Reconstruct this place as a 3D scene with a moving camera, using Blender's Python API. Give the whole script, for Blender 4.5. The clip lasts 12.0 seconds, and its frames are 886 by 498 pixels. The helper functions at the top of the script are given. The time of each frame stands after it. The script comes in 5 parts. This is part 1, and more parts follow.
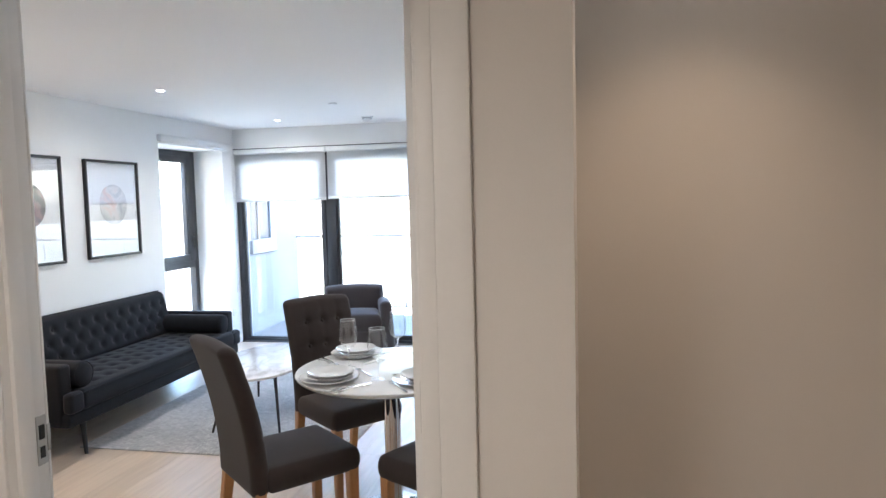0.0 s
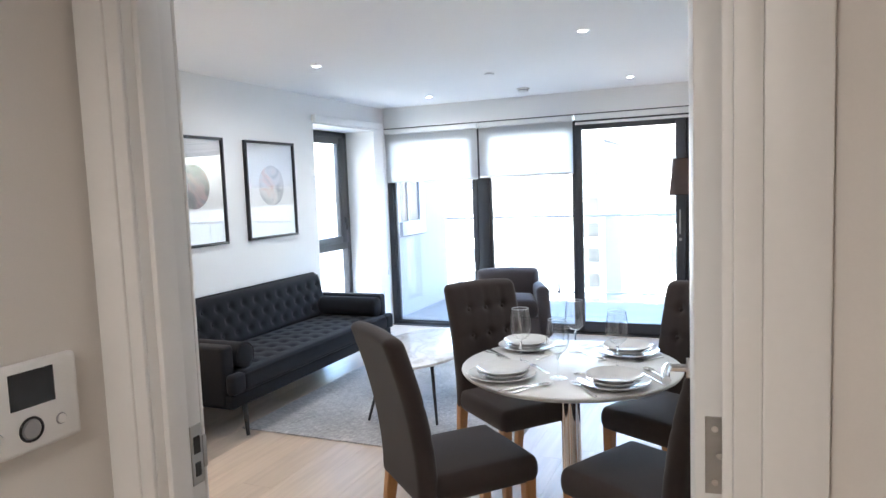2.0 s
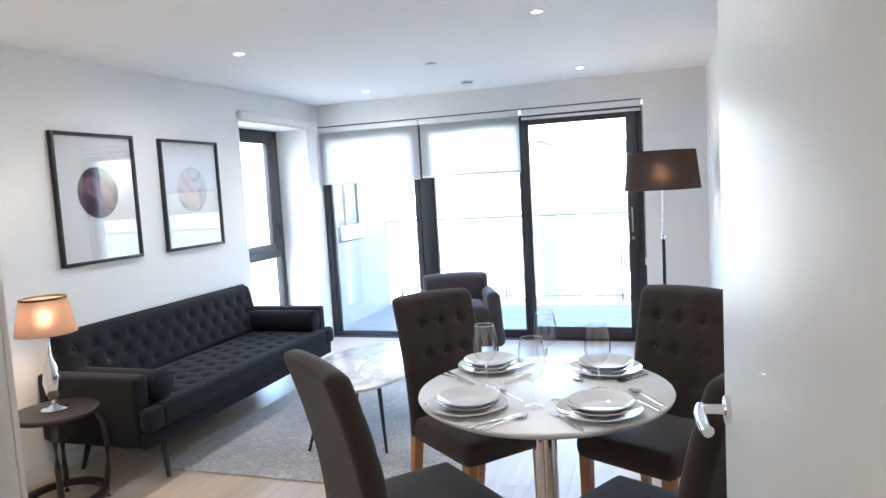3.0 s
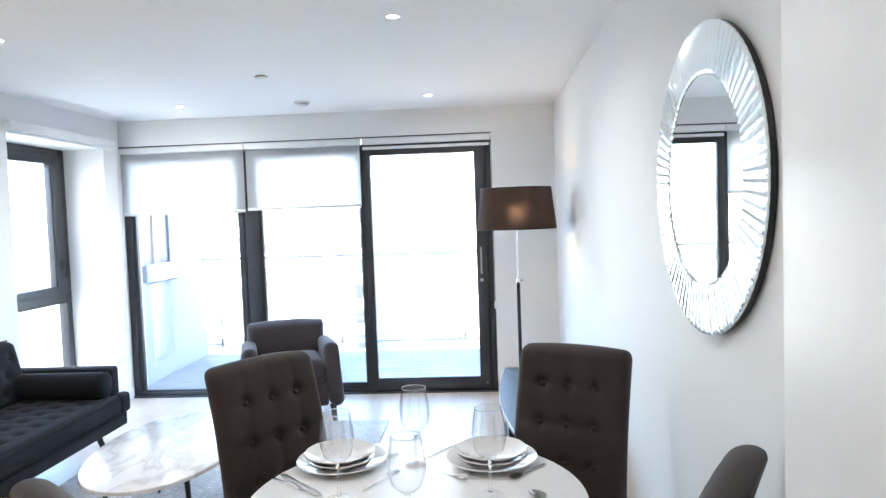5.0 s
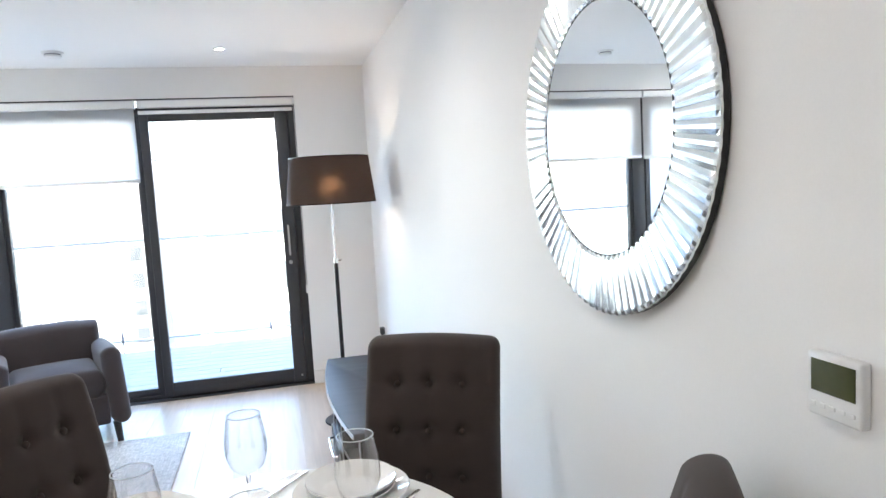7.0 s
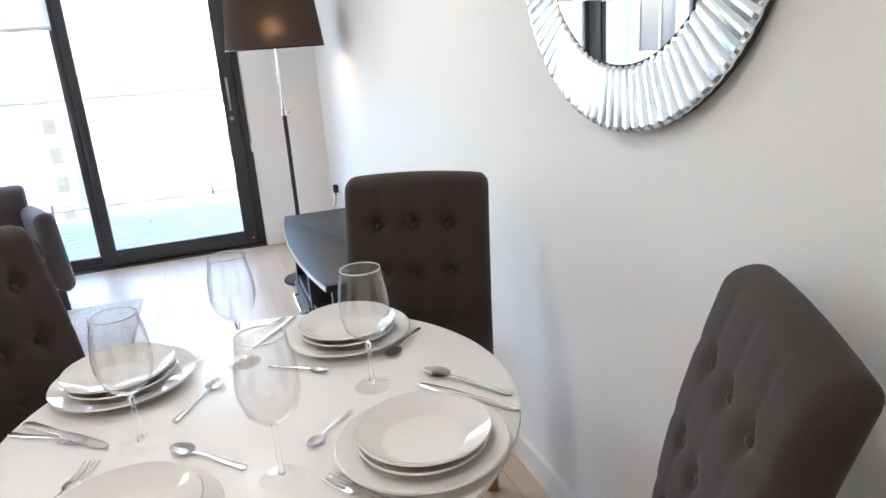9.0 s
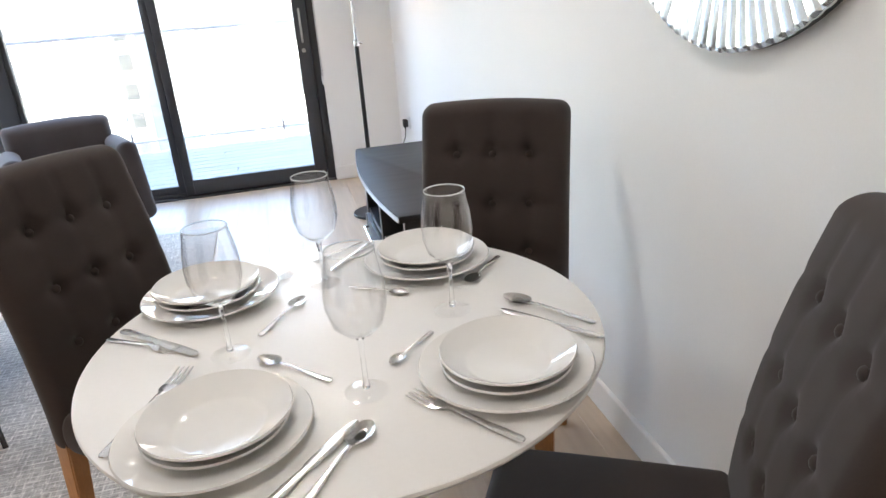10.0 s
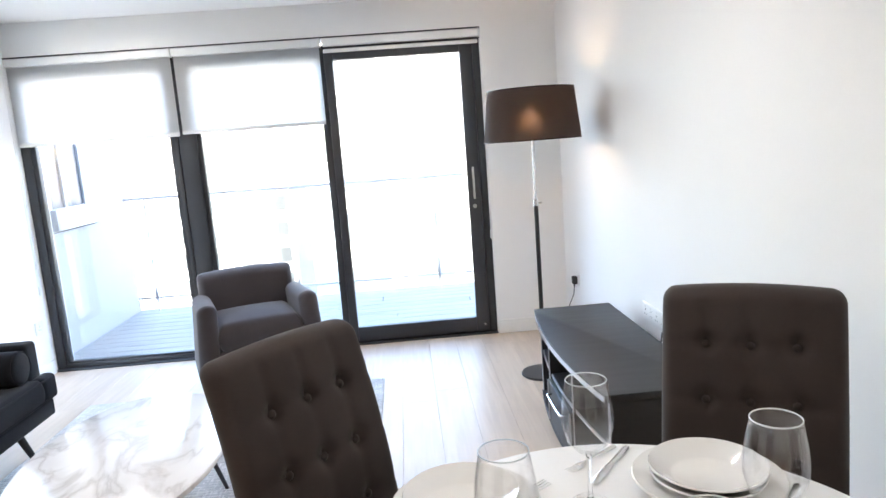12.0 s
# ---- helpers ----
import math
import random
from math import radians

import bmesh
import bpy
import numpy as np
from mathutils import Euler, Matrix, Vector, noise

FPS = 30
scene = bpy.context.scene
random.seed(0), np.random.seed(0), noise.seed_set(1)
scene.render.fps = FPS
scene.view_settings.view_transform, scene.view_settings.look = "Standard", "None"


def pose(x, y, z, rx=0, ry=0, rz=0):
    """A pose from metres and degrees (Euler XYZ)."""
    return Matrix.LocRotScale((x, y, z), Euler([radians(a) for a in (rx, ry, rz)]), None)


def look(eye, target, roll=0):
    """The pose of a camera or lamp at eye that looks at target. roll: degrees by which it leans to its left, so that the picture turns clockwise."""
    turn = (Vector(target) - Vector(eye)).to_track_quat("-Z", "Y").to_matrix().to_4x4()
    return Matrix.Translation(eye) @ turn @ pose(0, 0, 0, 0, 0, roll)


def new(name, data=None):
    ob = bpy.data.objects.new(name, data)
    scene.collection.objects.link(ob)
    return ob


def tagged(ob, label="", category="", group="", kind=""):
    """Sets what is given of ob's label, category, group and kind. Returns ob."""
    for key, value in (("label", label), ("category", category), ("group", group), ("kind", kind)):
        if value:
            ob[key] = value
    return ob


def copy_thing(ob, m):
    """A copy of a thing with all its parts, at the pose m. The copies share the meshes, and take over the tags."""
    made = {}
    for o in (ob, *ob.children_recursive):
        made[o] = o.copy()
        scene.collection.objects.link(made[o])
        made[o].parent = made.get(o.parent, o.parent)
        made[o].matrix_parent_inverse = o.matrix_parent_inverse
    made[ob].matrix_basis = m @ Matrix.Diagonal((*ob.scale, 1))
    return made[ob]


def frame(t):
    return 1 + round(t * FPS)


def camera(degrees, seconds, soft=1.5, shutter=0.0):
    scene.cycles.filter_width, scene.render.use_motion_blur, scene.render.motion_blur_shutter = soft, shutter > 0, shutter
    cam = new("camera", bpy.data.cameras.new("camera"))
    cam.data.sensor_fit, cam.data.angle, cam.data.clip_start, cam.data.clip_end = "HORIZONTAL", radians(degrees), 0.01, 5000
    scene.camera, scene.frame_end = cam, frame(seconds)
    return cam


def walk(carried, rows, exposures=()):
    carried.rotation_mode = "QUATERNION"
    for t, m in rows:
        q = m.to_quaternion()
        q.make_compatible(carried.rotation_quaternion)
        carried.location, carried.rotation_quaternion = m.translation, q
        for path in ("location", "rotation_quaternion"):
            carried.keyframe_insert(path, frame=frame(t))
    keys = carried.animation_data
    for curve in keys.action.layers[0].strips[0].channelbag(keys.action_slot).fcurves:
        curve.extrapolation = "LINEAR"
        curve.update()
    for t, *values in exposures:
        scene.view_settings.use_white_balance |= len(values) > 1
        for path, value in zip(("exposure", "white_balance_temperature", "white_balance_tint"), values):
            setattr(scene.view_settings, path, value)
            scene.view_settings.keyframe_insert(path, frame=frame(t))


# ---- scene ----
EXPO = 4.42
cam = camera(66.7, 12.0, soft=1.5)
PATH = [
    (0, (0.111, -6.958, 1.556), (-0.291, -5.005, 1.41), -1.4),
    (0.5, (0.114, -6.931, 1.507), (-0.408, -5.004, 1.363), -2.2),
    (1, (0.033, -6.865, 1.543), (-0.798, -5.05, 1.395), -2.4),
    (1.5, (-0.034, -6.788, 1.526), (-0.967, -5.028, 1.339), -1.6),
    (2, (-0.167, -6.618, 1.513), (-0.959, -4.79, 1.331), -2.2),
    (2.5, (-0.285, -6.422, 1.493), (-0.979, -4.557, 1.292), -2.7),
    (4.5, (-0.556, -5.76, 1.515), (-0.839, -3.783, 1.423), -3.3),
    (5, (-0.6, -5.622, 1.496), (-0.72, -3.628, 1.397), -2.0),
    (5.5, (-0.626, -5.47, 1.5), (-0.555, -3.474, 1.411), -2.2),
    (6, (-0.626, -5.347, 1.479), (-0.453, -3.361, 1.323), -1.1),
    (6.5, (-0.667, -5.24, 1.472), (-0.337, -3.274, 1.31), -2.0),
    (8.5, (-0.822, -5.01, 1.397), (-0.142, -3.185, 0.941), -3.6),
    (9, (-0.824, -4.989, 1.361), (-0.212, -3.178, 0.772), -4.1),
    (9.5, (-0.828, -4.977, 1.335), (-0.315, -3.172, 0.643), -4.9),
    (10, (-0.861, -4.965, 1.323), (-0.451, -3.151, 0.586), -4.4),
    (10.5, (-0.909, -4.963, 1.33), (-0.598, -3.118, 0.622), -4.8),
    (11, (-0.957, -4.945, 1.353), (-0.822, -3.045, 0.745), -4.9),
    (11.5, (-1.011, -4.868, 1.387), (-0.962, -2.919, 0.943), -4.2),
    (12, (-1.112, -4.76, 1.417), (-1.013, -2.787, 1.102), -4.3),
]
walk(cam, [(t, look(eye, target, roll)) for t, eye, target, roll in PATH],
     exposures=[(0.0, EXPO - 0.1, 5950, 10), (2.6, EXPO - 0.1, 5850, 10), (4.3, EXPO + 0.04, 5900, 9), (6.6, EXPO + 0.06, 6130, 10), (8.4, EXPO - 0.06, 6420, 13), (9.2, EXPO - 0.04, 6450, 12), (10.3, EXPO - 0.06, 6550, 12), (12.0, EXPO, 6430, 12)])

# ---- world and light ----
world = bpy.data.worlds.new("sky")
scene.world = world
world.use_nodes = True
wn = world.node_tree
sky = wn.nodes.new("ShaderNodeTexSky")
sky.sky_type = "NISHITA"
sky.sun_disc = False
sky.sun_elevation = radians(30)
sky.sun_rotation = radians(156)
sky.air_density, sky.dust_density, sky.ozone_density = 1.0, 3.0, 1.0
wn.links.new(sky.outputs[0], wn.nodes["Background"].inputs[0])
wn.nodes["Background"].inputs[1].default_value = 0.15


def lamp(name, kind, energy, colour, m, **settings):
    data = bpy.data.lights.new(name, kind)
    data.energy, data.color = energy, colour
    if kind == "SUN":
        data.angle = settings.get("angle", radians(0.5))
    if kind == "AREA":
        data.shape, data.size, data.size_y = "RECTANGLE", settings["sx"], settings["sy"]
    if kind == "SPOT":
        data.spot_size, data.spot_blend, data.shadow_soft_size = settings["cone"], 0.8, settings.get("soft", 0.03)
    if kind == "POINT":
        data.shadow_soft_size = settings.get("soft", 0.03)
    ob = new(name, data)
    ob.matrix_world = m
    return ob


WARM = (1.0, 0.72, 0.45)
lamp("sun", "SUN", 3.0, (1.0, 0.95, 0.88), look((0, 0, 0), (-0.35, 0.80, -0.50)))
# The lamp at y -7.2 is unseen, added behind the camera to fill the hall
for lx, ly, le, lc in ((-0.55, -7.2, 5.4, (1.0, 0.87, 0.74)), (0.42, -5.42, 1.1, (1.0, 0.70, 0.46))):
    lamp("hall_downlight", "SPOT", le, lc, pose(lx, ly, 2.38), cone=radians(172 if ly < -6 else 100), soft=0.2 if ly < -6 else 0.05)
lamp("floor_lamp_bulb", "POINT", 0.03, WARM, pose(-0.365, -0.925, 1.497), soft=0.045)
lamp("table_lamp_bulb", "POINT", 0.11, WARM, pose(-3.285, -3.725, 0.985), soft=0.03)
# Pair at y -4.5 is out of view; the left one is added fill
for lx, ly, le in ((-2.84, -2.55, 2.2), (-2.86, -0.6, 2.2), (-0.97, -0.62, 0.6), (-0.97, -2.6, 2.6), (-2.84, -4.5, 2.2), (-0.97, -4.5, 1.3)):
    lamp("room_downlight", "SPOT", le, (1.0, 0.96, 0.91), pose(lx, ly, 2.38), cone=radians(168))

# ---- materials ----
def material(name):
    m = bpy.data.materials.new(name)
    m.use_nodes = True
    return m, m.node_tree.nodes, m.node_tree.links, m.node_tree.nodes["Principled BSDF"]


def surface(name, colour, rough=0.5, metal=0.0, vary=0.08, scale=3.0, grain=60.0, bump=0.05, stretch=(1, 1, 1),
            coat=0.0, sheen=0.0, random_tone=0.0, spec=0.5, depth=0.002):
    """Paint, cloth, wood or metal: colour with slow and fine variation, uneven gloss and a fine relief."""
    m, n, l, p = material(name)
    tc, mp = n.new("ShaderNodeTexCoord"), n.new("ShaderNodeMapping")
    mp.inputs["Scale"].default_value = stretch
    l.new(tc.outputs["Object"], mp.inputs[0])
    slow, fine = n.new("ShaderNodeTexNoise"), n.new("ShaderNodeTexNoise")
    slow.inputs["Scale"].default_value, fine.inputs["Scale"].default_value = scale, grain
    slow.inputs["Detail"].default_value, fine.inputs["Detail"].default_value = 4, 5
    l.new(mp.outputs[0], slow.inputs[0])
    l.new(mp.outputs[0], fine.inputs[0])
    add = n.new("ShaderNodeMath")
    add.operation = "ADD"
    l.new(slow.outputs[0], add.inputs[0])
    l.new(fine.outputs[0], add.inputs[1])
    last = add
    if random_tone:
        info, mul, add2 = n.new("ShaderNodeObjectInfo"), n.new("ShaderNodeMath"), n.new("ShaderNodeMath")
        mul.operation, add2.operation = "MULTIPLY_ADD", "ADD"
        mul.inputs[1].default_value, mul.inputs[2].default_value = random_tone, -random_tone / 2
        l.new(info.outputs["Random"], mul.inputs[0])
        l.new(add.outputs[0], add2.inputs[0])
        l.new(mul.outputs[0], add2.inputs[1])
        last = add2
    ramp = n.new("ShaderNodeMapRange")
    ramp.inputs[1].default_value, ramp.inputs[2].default_value = 0.5, 1.5
    ramp.inputs[3].default_value, ramp.inputs[4].default_value = 1 - vary * 2, 1 + vary * 2
    ramp.clamp = False
    l.new(last.outputs[0], ramp.inputs[0])
    mix = n.new("ShaderNodeMix")
    mix.data_type, mix.blend_type = "RGBA", "MULTIPLY"
    mix.inputs[0].default_value = 1
    mix.inputs[6].default_value = (*colour, 1)
    l.new(ramp.outputs[0], mix.inputs[7])
    l.new(mix.outputs[2], p.inputs["Base Color"])
    rr = n.new("ShaderNodeMapRange")
    rr.inputs[3].default_value, rr.inputs[4].default_value = max(rough - 0.06, 0.02), min(rough + 0.06, 1)
    l.new(slow.outputs[0], rr.inputs[0])
    l.new(rr.outputs[0], p.inputs["Roughness"])
    p.inputs["Metallic"].default_value = metal
    p.inputs["Coat Weight"].default_value = coat
    p.inputs["Sheen Weight"].default_value = sheen
    p.inputs["Specular IOR Level"].default_value = spec
    if bump:
        b = n.new("ShaderNodeBump")
        b.inputs["Strength"].default_value, b.inputs["Distance"].default_value = bump, depth
        l.new(fine.outputs[0], b.inputs["Height"])
        l.new(b.outputs[0], p.inputs["Normal"])
    return m


def glow(name, colour, strength):
    m, n, l, p = material(name)
    p.inputs["Base Color"].default_value = (*colour, 1)
    p.inputs["Emission Color"].default_value = (*colour, 1)
    p.inputs["Emission Strength"].default_value = strength
    return m


def pane_glass(name, tint=(1, 1, 1), power_of=5.0, least=0.045, most=0.94):
    """Thin flat glass: clear, with a mirror gloss that grows at grazing angles."""
    m, n, l, p = material(name)
    n.remove(p)
    clear, gloss, mix, fres = (n.new("ShaderNodeBsdf" + k) if k in ("Transparent", "Glossy") else n.new("ShaderNode" + k)
                               for k in ("Transparent", "Glossy", "MixShader", "LayerWeight"))
    clear.inputs[0].default_value = (*tint, 1)
    gloss.inputs["Roughness"].default_value = 0.01
    fres.inputs[0].default_value = 0.5
    power, share = n.new("ShaderNodeMath"), n.new("ShaderNodeMath")
    power.operation, share.operation = "POWER", "MULTIPLY_ADD"
    power.inputs[1].default_value = power_of
    share.inputs[1].default_value, share.inputs[2].default_value = most, least
    l.new(fres.outputs["Facing"], power.inputs[0])
    l.new(power.outputs[0], share.inputs[0])
    l.new(share.outputs[0], mix.inputs[0])
    l.new(clear.outputs[0], mix.inputs[1])
    l.new(gloss.outputs[0], mix.inputs[2])
    l.new(mix.outputs[0], n["Material Output"].inputs[0])
    return m


def translucent(name, colour, share, weave=900.0, through_colour=None, forward=0.0):
    """Woven cloth that lets part of the light through."""
    m, n, l, p = material(name)
    tc, w1, w2, mul = (n.new("ShaderNode" + k) for k in ("TexCoord", "TexWave", "TexNoise", "Mix"))
    mp = n.new("ShaderNodeMapping")
    mp.inputs["Scale"].default_value = (40, 40, 260)
    l.new(tc.outputs["Object"], mp.inputs[0])
    l.new(mp.outputs[0], w2.inputs[0])
    w2.inputs["Scale"].default_value, w2.inputs["Detail"].default_value = 1.0, 4
    l.new(tc.outputs["Object"], w1.inputs[0])
    w1.inputs["Scale"].default_value = weave
    mul.data_type, mul.blend_type = "RGBA", "MULTIPLY"
    mul.inputs[0].default_value = 0.5
    mul.inputs[6].default_value = (*colour, 1)
    l.new(w2.outputs[1], mul.inputs[7])
    light = n.new("ShaderNodeMix")
    light.data_type = "RGBA"
    light.inputs[0].default_value = 0.45 if through_colour else 0.12
    light.inputs[6].default_value = (*colour, 1)
    l.new(mul.outputs[2], light.inputs[7])
    p.inputs["Roughness"].default_value = 0.9
    l.new(light.outputs[2], p.inputs["Base Color"])
    tr, mix = n.new("ShaderNodeBsdfTranslucent"), n.new("ShaderNodeMixShader")
    if through_colour:
        warm = n.new("ShaderNodeMix")
        warm.data_type, warm.blend_type = "RGBA", "MULTIPLY"
        warm.inputs[0].default_value = 0.6
        warm.inputs[6].default_value = (*through_colour, 1)
        l.new(w2.outputs[1], warm.inputs[7])
        l.new(warm.outputs[2], tr.inputs[0])
    else:
        l.new(light.outputs[2], tr.inputs[0])
    mix.inputs[0].default_value = share
    l.new(p.outputs[0], mix.inputs[1])
    l.new(tr.outputs[0], mix.inputs[2])
    l.new(mix.outputs[0], n["Material Output"].inputs[0])
    if forward:
        # light that the weave lets straight on, only softened
        re, mix2 = n.new("ShaderNodeBsdfRefraction"), n.new("ShaderNodeMixShader")
        re.inputs["IOR"].default_value, re.inputs["Roughness"].default_value = 1.35, 0.65
        re.inputs[0].default_value = (*[c ** 0.5 for c in through_colour], 1)
        mix2.inputs[0].default_value = forward
        l.new(mix.outputs[0], mix2.inputs[1])
        l.new(re.outputs[0], mix2.inputs[2])
        l.new(mix2.outputs[0], n["Material Output"].inputs[0])
    return m


def wood_planks(name, colour, dark, rough):
    """Oak: long grain, slow tone change, each board of its own tone."""
    m, n, l, p = material(name)
    tc, info, mp, off = (n.new("ShaderNode" + k) for k in ("TexCoord", "ObjectInfo", "Mapping", "VectorMath"))
    scale = n.new("ShaderNodeMath")
    scale.operation = "MULTIPLY"
    scale.inputs[1].default_value = 37.0
    l.new(info.outputs["Random"], scale.inputs[0])
    off.operation = "ADD"
    l.new(tc.outputs["Object"], off.inputs[0])
    l.new(scale.outputs[0], off.inputs[1])
    l.new(off.outputs[0], mp.inputs[0])
    mp.inputs["Scale"].default_value = (14, 0.9, 14)
    grain, blot = n.new("ShaderNodeTexNoise"), n.new("ShaderNodeTexNoise")
    grain.inputs["Scale"].default_value, grain.inputs["Detail"].default_value = 2.2, 8
    grain.inputs["Distortion"].default_value = 0.6
    blot.inputs["Scale"].default_value = 2.5
    l.new(mp.outputs[0], grain.inputs[0])
    l.new(off.outputs[0], blot.inputs[0])
    mix, tone = n.new("ShaderNodeMix"), n.new("ShaderNodeMix")
    mix.data_type = tone.data_type = "RGBA"
    tone.blend_type = "MULTIPLY"
    mix.inputs[6].default_value, mix.inputs[7].default_value = (*dark, 1), (*colour, 1)
    mr = n.new("ShaderNodeMapRange")
    mr.inputs[1].default_value, mr.inputs[2].default_value = 0.35, 0.65
    l.new(grain.outputs[0], mr.inputs[0])
    l.new(mr.outputs[0], mix.inputs[0])
    r2, r3, addt = n.new("ShaderNodeMapRange"), n.new("ShaderNodeMapRange"), n.new("ShaderNodeMath")
    r2.inputs[3].default_value, r2.inputs[4].default_value = 0.955, 1.04
    l.new(info.outputs["Random"], r2.inputs[0])
    r3.inputs[3].default_value, r3.inputs[4].default_value = 0.92, 1.07
    l.new(blot.outputs[0], r3.inputs[0])
    addt.operation = "MULTIPLY"
    l.new(r2.outputs[0], addt.inputs[0])
    l.new(r3.outputs[0], addt.inputs[1])
    tone.inputs[0].default_value = 1
    l.new(mix.outputs[2], tone.inputs[6])
    l.new(addt.outputs[0], tone.inputs[7])
    l.new(tone.outputs[2], p.inputs["Base Color"])
    rr = n.new("ShaderNodeMapRange")
    rr.inputs[3].default_value, rr.inputs[4].default_value = rough - 0.08, rough + 0.08
    l.new(grain.outputs[0], rr.inputs[0])
    l.new(rr.outputs[0], p.inputs["Roughness"])
    b = n.new("ShaderNodeBump")
    b.inputs["Strength"].default_value, b.inputs["Distance"].default_value = 0.15, 0.001
    l.new(grain.outputs[0], b.inputs["Height"])
    l.new(b.outputs[0], p.inputs["Normal"])
    return m


def marble(name):
    m, n, l, p = material(name)
    tc, nz, wv, ramp = (n.new("ShaderNode" + k) for k in ("TexCoord", "TexNoise", "TexNoise", "ValToRGB"))
    mp = n.new("ShaderNodeMapping")
    mp.inputs["Scale"].default_value = (3.2, 1.5, 1)
    mp.inputs["Rotation"].default_value = (0, 0, 0.5)
    l.new(tc.outputs["Object"], mp.inputs[0])
    l.new(mp.outputs[0], nz.inputs[0])
    nz.inputs["Scale"].default_value, nz.inputs["Detail"].default_value, nz.inputs["Distortion"].default_value = 1.9, 7, 0.7
    sub, ab = n.new("ShaderNodeMath"), n.new("ShaderNodeMath")
    sub.operation, ab.operation = "SUBTRACT", "ABSOLUTE"
    sub.inputs[1].default_value = 0.5
    l.new(nz.outputs[0], sub.inputs[0])
    l.new(sub.outputs[0], ab.inputs[0])
    l.new(ab.outputs[0], ramp.inputs[0])
    e = ramp.color_ramp.elements
    e[0].position, e[0].color = 0.0, (0.58, 0.56, 0.545, 1)
    e[1].position, e[1].color = 0.075, (0.80, 0.79, 0.78, 1)
    mid = e.new(0.025)
    mid.color = (0.69, 0.675, 0.66, 1)
    l.new(mp.outputs[0], wv.inputs[0])
    wv.inputs["Scale"].default_value = 2.0
    mr, mix = n.new("ShaderNodeMapRange"), n.new("ShaderNodeMix")
    mr.inputs[3].default_value, mr.inputs[4].default_value = 0.8, 1.12
    l.new(wv.outputs[0], mr.inputs[0])
    mix.data_type, mix.blend_type = "RGBA", "MULTIPLY"
    mix.inputs[0].default_value = 1
    l.new(ramp.outputs[0], mix.inputs[6])
    l.new(mr.outputs[0], mix.inputs[7])
    l.new(mix.outputs[2], p.inputs["Base Color"])
    p.inputs["Roughness"].default_value = 0.12
    return m


def rug_cloth(name):
    """Short looped pile in greys with broken blocks of stripes."""
    m, n, l, p = material(name)
    tc, br, nz, n2 = (n.new("ShaderNode" + k) for k in ("TexCoord", "TexBrick", "TexNoise", "TexNoise"))
    mp, m2 = n.new("ShaderNodeMapping"), n.new("ShaderNodeMapping")
    l.new(tc.outputs["Object"], mp.inputs[0])
    l.new(mp.outputs[0], br.inputs[0])
    br.inputs["Scale"].default_value = 15.0
    br.inputs["Brick Width"].default_value, br.inputs["Row Height"].default_value = 0.9, 0.35
    br.inputs["Mortar Size"].default_value, br.inputs["Mortar Smooth"].default_value = 0.04, 0.5
    br.inputs["Color1"].default_value = (0.43, 0.415, 0.40, 1)
    br.inputs["Color2"].default_value = (0.37, 0.36, 0.35, 1)
    br.inputs["Mortar"].default_value = (0.60, 0.575, 0.55, 1)
    m2.inputs["Scale"].default_value = (18, 130, 1)
    l.new(tc.outputs["Object"], m2.inputs[0])
    l.new(m2.outputs[0], nz.inputs[0])
    nz.inputs["Scale"].default_value, nz.inputs["Detail"].default_value = 1.0, 5
    n2.inputs["Scale"].default_value = 2.5
    n2.inputs["Detail"].default_value = 5
    l.new(tc.outputs["Object"], n2.inputs[0])
    m3, n3, weave = n.new("ShaderNodeMapping"), n.new("ShaderNodeTexNoise"), n.new("ShaderNodeMath")
    m3.inputs["Scale"].default_value = (120, 16, 1)
    l.new(tc.outputs["Object"], m3.inputs[0])
    l.new(m3.outputs[0], n3.inputs[0])
    n3.inputs["Scale"].default_value, n3.inputs["Detail"].default_value = 1.0, 5
    weave.operation = "MAXIMUM"
    l.new(nz.outputs[0], weave.inputs[0])
    l.new(n3.outputs[0], weave.inputs[1])
    mr, mix, mr2, mix2 = (n.new("ShaderNode" + k) for k in ("MapRange", "Mix", "MapRange", "Mix"))
    mr.inputs[1].default_value, mr.inputs[2].default_value = 0.4, 0.75
    mr.inputs[3].default_value, mr.inputs[4].default_value = 0.55, 1.4
    mr2.inputs[1].default_value, mr2.inputs[2].default_value = 0.3, 0.7
    mr2.inputs[3].default_value, mr2.inputs[4].default_value = 0.75, 1.25
    l.new(weave.outputs[0], mr.inputs[0])
    l.new(n2.outputs[0], mr2.inputs[0])
    for q in (mix, mix2):
        q.data_type, q.blend_type = "RGBA", "MULTIPLY"
        q.inputs[0].default_value = 1
    l.new(br.outputs[0], mix.inputs[6])
    l.new(mr.outputs[0], mix.inputs[7])
    l.new(mix.outputs[2], mix2.inputs[6])
    l.new(mr2.outputs[0], mix2.inputs[7])
    l.new(mix2.outputs[2], p.inputs["Base Color"])
    p.inputs["Roughness"].default_value = 0.72
    p.inputs["Specular IOR Level"].default_value = 0.4
    p.inputs["Sheen Weight"].default_value = 0.25
    b = n.new("ShaderNodeBump")
    b.inputs["Strength"].default_value, b.inputs["Distance"].default_value = 0.8, 0.004
    l.new(weave.outputs[0], b.inputs["Height"])
    l.new(b.outputs[0], p.inputs["Normal"])
    return m


